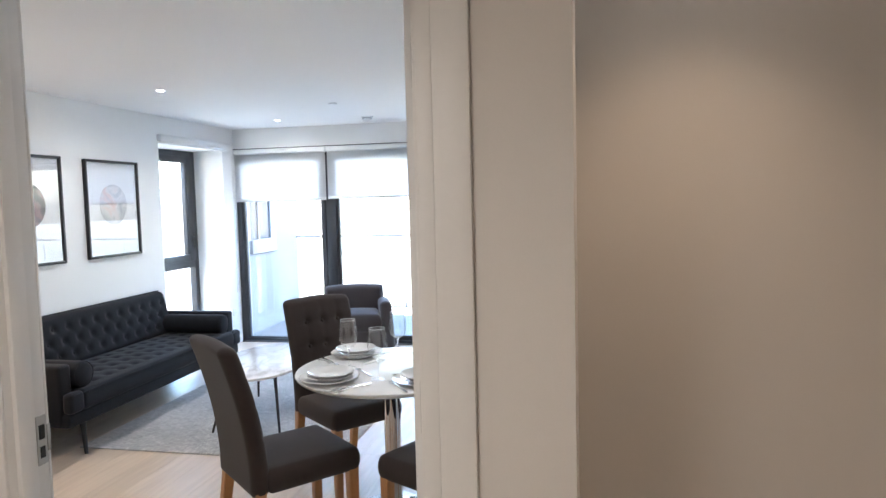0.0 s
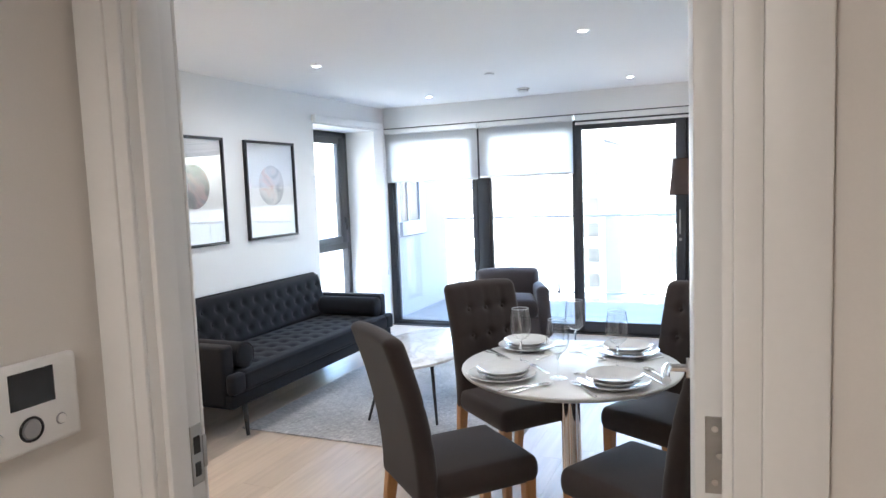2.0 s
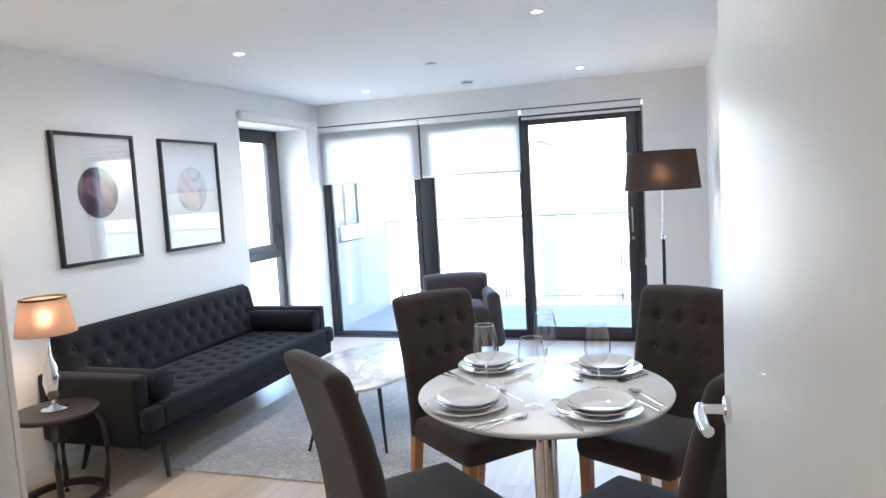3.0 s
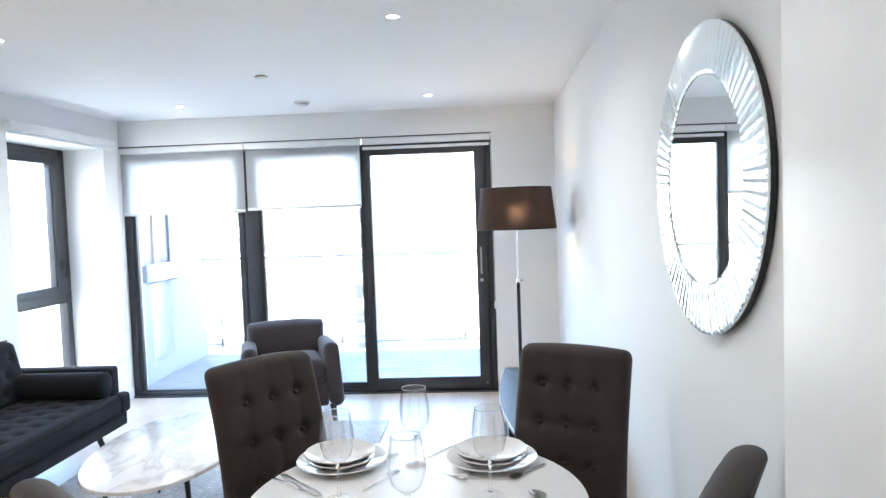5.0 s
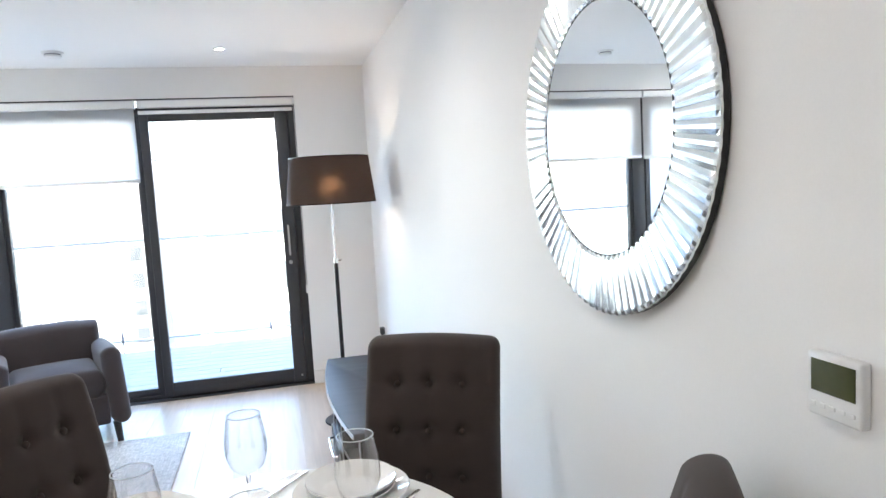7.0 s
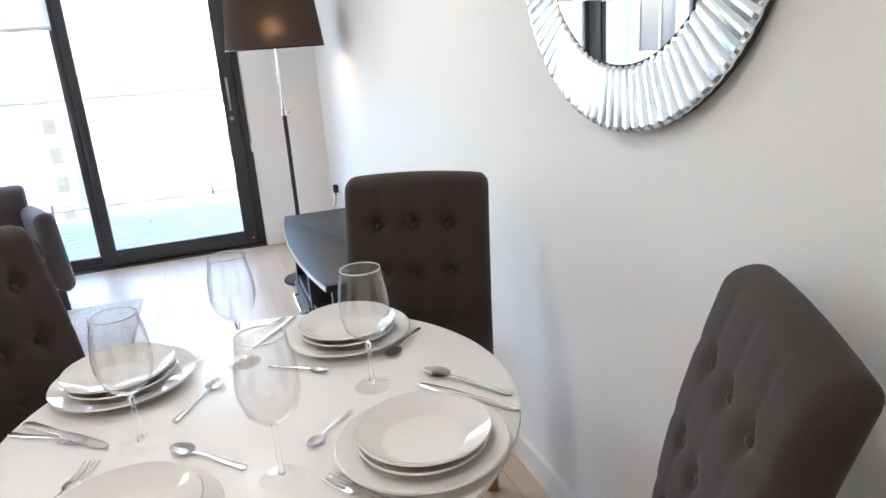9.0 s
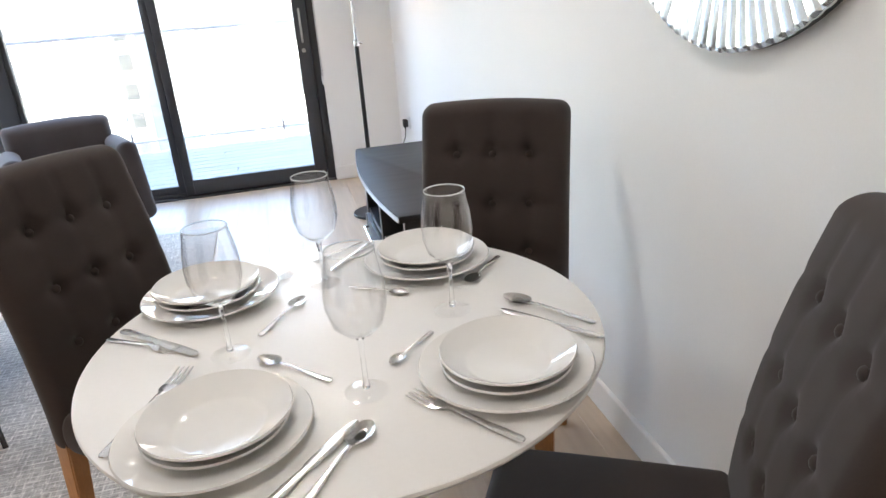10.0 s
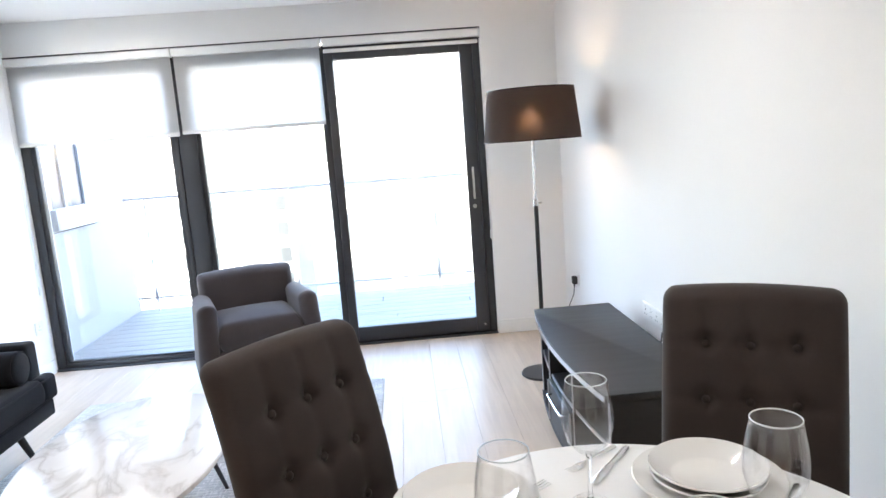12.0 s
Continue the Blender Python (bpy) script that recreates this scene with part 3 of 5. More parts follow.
def door_leaf():
    ang = math.degrees(math.atan2(0.053, 0.85))
    d = empty("door_1", pose(DX1 - 0.003, YS + 0.004, 0, 0, 0, ang), "white painted flush door standing open", "door")
    d["kind"] = "structure"
    part("leaf", box((-0.044, 0.0, 0.008), (0.0, 0.85, DTOP - 0.01), 0.002, 2), DOORW, d)
    for s, x in ((-1, -0.044), (1, 0.0)):
        h = part("door_handle", tube((x, 0.795, 1.05), (x + s * 0.009, 0.795, 1.05), 0.026, n=32), CHROME, d, "polished chrome lever handle")
        part("neck", tube((x + s * 0.009, 0.795, 1.05), (x + s * 0.055, 0.795, 1.05), 0.0095), CHROME, h)
        part("lever", sweep([(x + s * 0.05, 0.802, 1.05), (x + s * 0.056, 0.77, 1.05), (x + s * 0.056, 0.69, 1.05), (x + s * 0.052, 0.675, 1.05)], 0.0105, 16), CHROME, h)
    for z in (0.25, 1.15, 1.82):
        g = part("hinge", box((-0.031, -0.0025, z - 0.052), (-0.003, 0.0004, z + 0.052), 0.0008, 1), BRUSHED, d, "satin steel butt hinge")
        part("knuckle", tube((0.0015, -0.003, z - 0.052), (0.0015, -0.003, z + 0.052), 0.0055, n=16), BRUSHED, g)
        for k in (-0.036, 0.0, 0.036):
            part("screw", tube((-0.019 + 0.006 * (k == 0), -0.0025, z + k), (-0.019 + 0.006 * (k == 0), -0.0034, z + k), 0.0042, n=14), STEEL, g)
    part("latch_plate", box((-0.034, 0.8495, 0.94), (-0.010, 0.852, 1.16), 0.0005, 1), BRUSHED, d)


door_leaf()


# ---- wide window ----
def pane(name, lo, hi, parent, mat=GLASS):
    g = part(name, box(lo, hi), mat, parent)
    g.visible_shadow = False
    return g


def wide_window():
    w = empty("window_1", pose(0, 0, 0), "wide dark grey aluminium window with a sliding balcony door", "window")
    w["kind"] = "structure"
    y0, y1 = 0.055, 0.135
    top = 2.125
    fr = boxes(((WX0, y0, 0.0), (WX0 + 0.06, y1, top)), ((WX1 - 0.055, y0, 0.0), (WX1, y1, top)), ((WX0 + 0.06, y0, top - 0.045), (WX1 - 0.055, y1, top)),
               ((WX0 + 0.06, y0, 0.0), (WX1 - 0.055, y1, 0.035)), ((WX1 - 0.085, 0.088, 0.035), (WX1 - 0.055, y1, top - 0.045)), bevel=0.003)
    part("window_frame", fr, ANTH, w)
    part("threshold", box((WX0, 0.002, -0.01), (WX1, y0 - 0.002, 0.008), 0.002, 1), ANTH, w)
    part("mullion", boxes(((-2.690, y0 + 0.004, 0.035), (-2.668, y1, top - 0.045)), ((-2.664, y0 - 0.012, 0.035), (-2.640, y1, top - 0.045)), ((-2.636, y0 - 0.004, 0.035), (-2.518, y1, top - 0.045)), bevel=0.003), ANTH, w)
    part("mullion", boxes(((-1.628, y0 - 0.004, 0.035), (-1.592, y1, top - 0.045)), bevel=0.003), ANTH, w)
    for a, b, low in ((WX0 + 0.06, -2.690, 0.05), (-2.518, -1.628, 0.085)):
        part("sash", boxes(((a, 0.07, 0.035), (b, 0.12, low)), ((a, 0.07, top - 0.1), (b, 0.12, top - 0.045)), ((a, 0.07, low), (a + 0.03, 0.12, top - 0.1)), ((b - 0.012, 0.07, low), (b, 0.12, top - 0.1)), bevel=0.002), ANTH, w)
        pane("pane", (a + 0.015, 0.092, low - 0.005), (b - 0.008, 0.098, top - 0.095), w)
    # sliding leaf
    a, b = -1.589, WX1 - 0.06
    s = part("sliding_door", boxes(((a, 0.03, 0.02), (a + 0.058, 0.085, 2.09)), ((b - 0.09, 0.03, 0.02), (b, 0.085, 2.09)), ((a + 0.058, 0.03, 0.02), (b - 0.09, 0.085, 0.125)),
             ((a + 0.058, 0.03, 2.02), (b - 0.09, 0.085, 2.09)), bevel=0.004), ANTH, w, "sliding door leaf with a slim pull handle")
    pane("pane", (a + 0.045, 0.055, 0.12), (b - 0.095, 0.061, 2.025), s)
    part("handle", boxes(((b - 0.058, -0.012, 1.0), (b - 0.044, 0.0, 1.225)), ((b - 0.056, -0.004, 1.01), (b - 0.046, 0.03, 1.03)), ((b - 0.056, -0.004, 1.195), (b - 0.046, 0.03, 1.215)), bevel=0.002), BRUSHED, s, "satin steel bar handle")
    part("lock", tube((b - 0.05, 0.031, 0.945), (b - 0.05, 0.018, 0.945), 0.014), BRUSHED, s)
    part("foot_bolt", tube((b - 0.03, 0.031, 0.07), (b - 0.03, 0.024, 0.07), 0.007), BRUSHED, s)


wide_window()


def roller_blind(name, x0, x1, bottom, label):
    b = empty(name, pose((x0 + x1) / 2, 0.02, 2.135), label, "roller blind", "blinds over the wide window")
    w = (x1 - x0) / 2
    part("cassette", box((-w, -0.022, -0.024), (w, 0.022, 0.03), 0.008, 3), PLASTIC, b)
    part("end_cap", box((w - 0.0005, -0.026, -0.028), (w + 0.006, 0.026, 0.034), 0.002, 1), PLASTIC, b)
    z = bottom - 2.135
    if bottom < 2.0:
        part("cloth", box((-w + 0.003, 0.006, z), (w - 0.003, 0.0075, -0.02)), BLIND, b, "white translucent cloth")
    part("bottom_bar", box((-w + 0.003, -0.002, z - 0.026), (w - 0.003, 0.014, z), 0.005, 2), PLASTIC, b)


roller_blind("roller_blind", -3.692, -2.612, 1.61, "white roller blind drawn part way down")
roller_blind("roller_blind", -2.597, -1.612, 1.62, "white roller blind drawn part way down")
roller_blind("roller_blind", -1.592, -0.525, 2.095, "white roller blind rolled fully up over the sliding door")
# solid dark strip gives the line of shade over the cassettes
structure("trim_head", box((WX0 + 0.002, 0.001, 2.166), (WX1 - 0.002, 0.05, 2.1745)), ANTH, "dark strip standing in for the shadow gap above the blinds")


def chain(name, x, y, top, low):
    c = empty(name, pose(x, y, 0), "thin white bead chain with a wall clip", "blind chain")
    part("cord", boxes(((-0.0015, -0.0015, low), (0.0015, 0.0015, top)), ((-0.0015, 0.0205, low), (0.0015, 0.0235, top))), PLASTIC, c)
    part("tensioner", box((-0.006, -0.006, low - 0.05), (0.006, 0.028, low + 0.012), 0.003, 1), PLASTIC, c)


chain("blind_chain", -0.517, 0.012, 2.1, 0.75)
chain("blind_chain", XL + 0.006, -0.04, 2.1, 0.62)


# ---- window in the left recess ----
def side_window():
    w = empty("window_2", pose(LX, 0, 0), "tall dark grey casement window in a deep recess", "window")
    w["kind"] = "structure"
    a, b, z0, z1 = LY0 + 0.002, LY1 - 0.002, 0.062, LTOP - 0.002
    t = 0.06
    e, zt = 0.07, 0.965
    part("window_frame", boxes(((-0.07, a, z0), (0, a + t, z1)), ((-0.07, b - e, z0), (0, b, z1)), ((-0.07, a + t, z1 - t), (0, b - e, z1)), ((-0.07, a + t, z0), (0, b - e, z0 + t)),
         ((-0.07, a + t, zt - 0.075), (0.002, b - e, zt)), bevel=0.003), ANTH, w)
    s = part("casement", boxes(((-0.05, a + t, zt), (0.015, a + t + 0.065, z1 - t)), ((-0.05, b - e - 0.11, zt), (0.015, b - e, z1 - t)),
             ((-0.05, a + t + 0.065, z1 - t - 0.065), (0.015, b - e - 0.11, z1 - t)), ((-0.05, a + t + 0.065, zt), (0.015, b - e - 0.11, zt + 0.07)), bevel=0.004), ANTH, w)
    part("rebate", boxes(((-0.048, b - e - 0.124, zt + 0.07), (0.004, b - e - 0.1105, z1 - t - 0.065)), bevel=0.002), ANTH, s)
    pane("pane", (-0.02, a + t + 0.06, zt + 0.065), (-0.014, b - e - 0.12, z1 - t - 0.06), s)
    part("handle", boxes(((0.014, b - e - 0.067, 1.17), (0.028, b - e - 0.04, 1.24)), ((0.028, b - e - 0.064, 1.10), (0.047, b - e - 0.044, 1.225)), bevel=0.003), BLACKM, s)
    pane("pane", (-0.04, a + t, z0 + t), (-0.034, b - e, zt - 0.075), w)
    part("window_sill", box((0.002, a, 0.0605), (0.33, b, 0.075), 0.003, 1), GLOSSW, w)


side_window()
bb = empty("roller_blind", pose(XL + 0.004, (LY0 + LY1) / 2, LTOP + 0.042), "white roller blind rolled up over the recess", "roller blind")
part("cassette", box((0, LY0 - 0.03 - (LY0 + LY1) / 2, -0.03), (0.05, LY1 + 0.1 - (LY0 + LY1) / 2, 0.035), 0.01, 3), PLASTIC, bb)
part("bottom_bar", box((0.018, LY0 - 0.01 - (LY0 + LY1) / 2, -0.05), (0.03, LY1 + 0.08 - (LY0 + LY1) / 2, -0.031), 0.004, 2), PLASTIC, bb)


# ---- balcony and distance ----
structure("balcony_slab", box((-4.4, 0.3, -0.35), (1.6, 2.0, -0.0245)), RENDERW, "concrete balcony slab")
# unseen wall, added only so that its shadow covers the balcony
structure("wall_outer", boxes(((-4.8, 0.0, H + 0.105), (3.2, 0.3, 4.4)), ((XR + 0.105, 0.0, -0.35), (3.2, 0.3, H + 0.1))), RENDERW, "plain pale unseen wall added to keep the sun off the balcony")
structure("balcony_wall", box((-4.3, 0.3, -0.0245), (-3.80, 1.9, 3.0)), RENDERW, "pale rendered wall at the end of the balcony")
bw = empty("window_3", pose(-3.80, 0.72, 0.955), "small white-framed window in the balcony end wall", "window")
bw["kind"] = "structure"
part("window_frame", boxes(((0, -0.34, 0), (0.03, -0.24, 1.25)), ((0, 0.30, 0), (0.03, 0.46, 1.25)), ((0, -0.24, 0), (0.03, 0.30, 0.17)), ((0, -0.24, 1.17), (0.03, 0.30, 1.25)), ((0, -0.03, 0.17), (0.03, 0.0, 1.17)), bevel=0.004), PALEP, bw)
# dark strips stand in for the shadow along the frame's edges
part("seal", boxes(((0, 0.4605, -0.012), (0.02, 0.474, 1.26)), ((0, -0.34, -0.012), (0.02, 0.46, -0.001))), ANTH, bw)
part("pane", box((0.001, -0.24, 0.17), (0.012, 0.30, 1.17)), PANEB, bw)
part("vent", box((0.031, -0.33, 0.01), (0.10, -0.17, 0.17), 0.01, 2), GREYP, bw)


def balustrade():
    r = empty("balustrade", pose(0, 1.85, 0), "glass balcony balustrade with a steel handrail", "balustrade")
    edges = [-3.78, -3.60, -2.22, -0.83, 0.55, 1.5]
    for a, b in zip(edges, edges[1:]):
        g = pane("pane", (a + 0.006, -0.006, 0.02), (b - 0.006, 0.006, 1.075), r, RAILGLASS)
    part("handrail", box((-3.79, -0.025, 1.075), (1.55, 0.025, 1.105), 0.006, 2), RAILP, r)
    part("lower_rail", box((-3.79, -0.012, 0.105), (1.55, 0.012, 0.125), 0.003, 1), RAILP, r)
    for x in edges[1:-1]:
        part("post", box((x - 0.006, -0.03, -0.0095), (x + 0.006, -0.012, 1.075), 0.002, 1), RAILP, r)
        part("clamp", box((x - 0.014, -0.04, 0.09), (x + 0.014, -0.008, 0.19), 0.004, 1), GREYP, r)


balustrade()
structure("ground", box((-900, -300, -24.2), (900, 1500, -24)), GROUND, "hazy ground far below")


def tower(name, x, y, w, d, h, floors, cols, glass):
    b = empty(name, pose(x, y, -24), "pale distant block of flats with rows of windows", "building", "far buildings")
    part("wall", box((-w / 2, 0, 0), (w / 2, d, h)), CITY, b)
    part("roof", box((-w / 2 - 0.3, -0.3, h), (w / 2 + 0.3, d + 0.3, h + 0.7)), CITY, b)
    fh, cw = h / floors, w / cols
    me = None
    for i in range(floors):
        for j in range(cols):
            if me is None:
                win = part("window", box((-cw * 0.3, -0.12, fh * 0.25), (cw * 0.3, 0.02, fh * 0.8)), glass, b)
                me = win.data
            else:
                win = new("window", me)
                win.parent = b
            win.location = (-w / 2 + (j + 0.5) * cw, 0, i * fh)


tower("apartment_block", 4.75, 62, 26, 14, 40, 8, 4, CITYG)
tower("apartment_block", -28, 85, 24, 14, 31, 9, 6, CITYG_WASHED)
tower("apartment_block", 36, 90, 26, 14, 46, 14, 6, CITYG_WASHED)
tower("apartment_block", -70, 70, 22, 16, 28, 8, 5, CITYG_WASHED)
wside = empty("apartment_block", pose(-60, -6, -24, 0, 0, 90), "pale distant block of flats beside the flat", "building", "far buildings")
part("wall", box((-20, 0, 0), (20, 12, 21)), CITY, wside)
part("roof", box((-20.3, -0.3, 21), (20.3, 12.3, 21.7)), CITY, wside)


# ---- ceiling fittings ----
def downlight(x, y, on=True, label="round white recessed downlight, switched on", glow_mat=DOWN):
    d = empty("downlight", pose(x, y, H), label, "downlight", "recessed downlights")
    part("bezel", lathe([(0.024, -0.001), (0.026, -0.005), (0.033, -0.006), (0.037, -0.003), (0.0375, 0.0), (0.024, 0.0)], 40), PLASTIC, d)
    part("lens", lathe([(0, -0.0025), (0.024, -0.0025), (0.024, -0.001), (0, -0.001)], 32), glow_mat, d)


# Fixture at (-2.84, -4.5) is unseen, added to match its fill lamp
for x, y in ((-2.84, -2.55), (-2.86, -0.6), (-0.97, -0.62), (-0.97, -2.6), (-2.84, -4.5), (-0.97, -4.5)):
    downlight(x, y)
# First fixture is unseen too, placed where the added hall lamp hangs
for x, y in ((-0.55, -7.2), (0.42, -5.42)):
    downlight(x, y)
speaker = empty("ceiling_disc", pose(-1.93, -1.51, H), "flat white sprinkler cover disc on the ceiling", "sprinkler cover")
part("disc", lathe([(0, -0.012), (0.035, -0.012), (0.04, -0.008), (0.04, -0.005), (0.03, 0), (0, 0)], 40), PLASTIC, speaker)
smoke = empty("smoke_alarm", pose(-1.94, -0.54, H), "round white smoke alarm on the ceiling", "smoke alarm")
part("base", lathe([(0, -0.012), (0.058, -0.012), (0.06, -0.006), (0.06, 0), (0, 0)], 48), PLASTIC, smoke)
part("grille", lathe([(0, -0.02), (0.045, -0.02), (0.045, -0.0125), (0, -0.0125)], 40), GREYP, smoke)
part("cover", lathe([(0, -0.036), (0.03, -0.036), (0.046, -0.031), (0.05, -0.021), (0, -0.0205)], 48), PLASTIC, smoke)


# ---- dining chairs ----
def facing(cx, cy, ox, oy, back):
    """Pose of a seat whose back's middle stands at (cx, cy) and points outward along (ox, oy)."""
    n = math.hypot(ox, oy)
    ox, oy = ox / n, oy / n
    return pose(cx - back * ox, cy - back * oy, 0, 0, 0, math.degrees(math.atan2(ox, -oy)))


def dining_chair(m, label):
    ch = empty("dining_chair", m, label, "dining chair", "chairs round the dining table")
    tufts = [(x, z - 0.37) for z in (0.875, 0.745, 0.615) for x in (-0.10, 0.0, 0.10)]
    lines = []
    for x in (-0.10, 0.0, 0.10):
        lines.append(((x, 0.6), (x, 0.505), 0.0035))
        lines.append(((x, 0.505), (x, 0.245), 0.002))
    lines += [((-0.2, z), (0.2, z), 0.0024) for z in (0.505, 0.375, 0.245)]

    def bend(z):
        s = max(z - 0.06, 0) / 0.57
        return -0.165 - 0.115 * s ** 1.35 + 0.012 * math.sin(math.pi * s)
    part("backrest", pillow(0.415, 0.632, 0.078, 0.03, 0.011, tufts, 0.019, 0.019, lines, bend, crown=0.006, corner=0.032, bow=0.012), CHAIRF, ch, "button-tufted upholstered back").location = (0, 0, 0.37)
    back = ch.children[-1]
    first = None
    for x, z in tufts:
        y = bend(z) + 0.0315
        tilt = pose(x, y, z, -78)
        if first is None:
            first = part("button", button(0.0105), CHAIRF, back)
            b = first
        else:
            b = new("button", first.data)
            b.parent = back
        b.matrix_basis = tilt
    seat = pillow(0.43, 0.435, 0.105, 0.028, 0.03, crown=0.012)
    part("seat", moved(seat, pose(0, 0.292, 0.43, 90) @ Matrix.Diagonal((1, 1, 1, 1))), CHAIRF, ch)
    for x in (-1, 1):
        for y, y2 in ((0.255, 0.255), (-0.165, -0.225)):
            bm = bmesh.new()
            bmesh.ops.create_cone(bm, cap_ends=True, segments=4, radius1=0.024, radius2=0.033, depth=0.40)
            moved(bm, pose(0, 0, 0, 0, 0, 45))
            for v in bm.verts:
                v.co.x += x * 0.18
                v.co.y += y2 if v.co.z < 0 else y
                v.co.z += 0.2
            bmesh.ops.bevel(bm, geom=list(bm.edges), offset=0.003, segments=2, affect="EDGES")
            part("leg", bm, BEECH, ch, "honey-coloured wooden leg")
    return ch


chair = dining_chair(facing(-1.424, -3.262, -0.76, 0.65, 0.285), "brown-grey button-back dining chair by the coffee table")
for cx, cy, ox, oy, lab in ((-0.276, -3.172, 0.47, 0.88, "brown-grey button-back dining chair beside the television unit"),
                            (-1.385, -4.49, -0.667, -0.745, "brown-grey button-back dining chair with its back to the door"),
                            (-0.148, -4.388, 0.87, -0.49, "brown-grey button-back dining chair close to the mirror wall")):
    copy_thing(chair, facing(cx, cy, ox, oy, 0.285))["label"] = lab

# ---- dining table ----
TX, TY, TZ = -0.80, -3.86, 0.75
table = empty("dining_table", pose(TX, TY, 0), "round white pedestal dining table with a chrome foot", "dining table")
part("tabletop", lathe([(0, TZ), (0.448, TZ), (0.4545, TZ - 0.003), (0.456, TZ - 0.008), (0.451, TZ - 0.016), (0.435, TZ - 0.026), (0, TZ - 0.026)], 128), TABLEW, table)
part("pedestal", lathe([(0, 0.03), (0.06, 0.03), (0.045, 0.05), (0.04, 0.08), (0.04, 0.66), (0.05, 0.69), (0.1, 0.71), (0.16, 0.7235), (0, 0.7235)], 48), CHROME, table)
part("foot", lathe([(0, 0), (0.27, 0), (0.272, 0.004), (0.26, 0.01), (0.12, 0.022), (0.06, 0.034), (0, 0.034)], 96), CHROME, table)


def plate(name, x, y, z, r, rise, well, label):
    p = finish(name, lathe([(0, 0), (well * 0.9, 0), (well * 0.92, 0.0035), (well, 0.0045), (r * 0.97, rise - 0.002), (r, rise), (r * 0.985, rise + 0.003), (well * 1.04, 0.009), (well * 0.93, 0.006), (0, 0.0055)], 72), PORC, None, "", 30)
    p.location = (x, y, z)
    return tagged(p, label, "plate", "table settings")


for px, py, jx, jy in ((-1.015, -4.118, 0.006, 0.004), (-0.580, -4.100, 0.004, 0.0), (-1.050, -3.628, -0.006, 0.0), (-0.595, -3.620, 0.0, 0.002)):
    plate("dinner_plate", px, py, TZ, 0.137, 0.020, 0.088, "large white porcelain dinner plate on the table")
    plate("side_plate", px + jx / 2, py + jy, TZ + 0.0062, 0.103, 0.020, 0.062, "white porcelain side plate stacked on a dinner plate")
    plate("soup_plate", px + jx, py + jy / 2, TZ + 0.0130, 0.106, 0.029, 0.066, "white porcelain soup plate on top of the stack")


def wine_glass(x, y):
    g = empty("wine_glass", pose(x, y, TZ + 0.0005), "clear empty stemmed wine glass on the table", "wine glass", "table settings")
    foot = part("foot", lathe([(0, 0.0), (0.034, 0.0), (0.0345, 0.0012), (0.02, 0.0032), (0.006, 0.008), (0, 0.0081)], 48), BOWL, g, "", 60)
    stem = part("stem", lathe([(0, 0.0082), (0.0058, 0.0082), (0.0042, 0.02), (0.0038, 0.075), (0.006, 0.092), (0, 0.0965)], 24), WINE, g, "", 60)
    prof = [(0, 0.097), (0.009, 0.098), (0.022, 0.1035), (0.0375, 0.119), (0.0455, 0.148), (0.046, 0.165), (0.044, 0.19), (0.0385, 0.22), (0.0362, 0.2335), (0.0356, 0.2345),
            (0.0350, 0.2335), (0.0372, 0.22), (0.0427, 0.19), (0.0447, 0.165), (0.0442, 0.148), (0.0365, 0.1205), (0.021, 0.1055), (0, 0.1005)]
    bowl = part("bowl", lathe(prof, 56), BOWL, g, "", 60)
    # rim ring carries the painted highlight
    rim = part("rim", lathe([(0.0364, 0.2334), (0.0366, 0.2346), (0.0357, 0.2354), (0.0348, 0.2346), (0.0350, 0.2334), (0.0364, 0.2334)], 56), RIM_GLINT, g, "", 60)
    for o in (foot, stem, bowl, rim):
        o.visible_shadow = False


for x, y in ((-1.005, -3.880), (-0.796, -4.078), (-0.822, -3.640), (-0.602, -3.862)):
    wine_glass(x, y)


def bar(points, thick):
    """A flat forged bar along y: (y, half width, height) rows."""
    bm = bmesh.new()
    rings = []
    for y, w, z in points:
        rings.append([bm.verts.new(c) for c in ((-w, y, z), (-w * 0.6, y, z + thick), (w * 0.6, y, z + thick), (w, y, z), (w * 0.6, y, z - thick * 0.4), (-w * 0.6, y, z - thick * 0.4))])
    for a, b in zip(rings, rings[1:]):
        for k in range(6):
            bm.faces.new((a[k], a[(k + 1) % 6], b[(k + 1) % 6], b[k]))
    bm.faces.new(rings[0])
    bm.faces.new(rings[-1][::-1])
    return bm


HANDLE = [(0.0, 0.004, 0.002), (0.006, 0.008, 0.002), (0.05, 0.0068, 0.0035), (0.09, 0.0042, 0.006), (0.12, 0.003, 0.007)]


def spoon_mesh():
    bm = bar(HANDLE + [(0.137, 0.0042, 0.0055)], 0.0012)
    bowl = bmesh.new()
    n, rings = 28, []
    for depth_share in (1.0, 0.75, 0.4):
        ring = []
        for k in range(n):
            a = 2 * math.pi * k / n
            egg = 1 + 0.12 * math.sin(a)
            ring.append(bowl.verts.new((0.0195 * depth_share * math.cos(a) * (2 - egg), 0.166 + 0.030 * depth_share * math.sin(a), 0.0075 - 0.0075 * (1 - depth_share ** 2))))
        rings.append(ring)
    for a, b in zip(rings, rings[1:]):
        for k in range(n):
            bowl.faces.new((a[k], a[(k + 1) % n], b[(k + 1) % n], b[k]))
    bowl.faces.new(rings[-1])
    bmesh.ops.solidify(bowl, geom=list(bowl.faces), thickness=-0.0012)
    return join(bm, bowl)


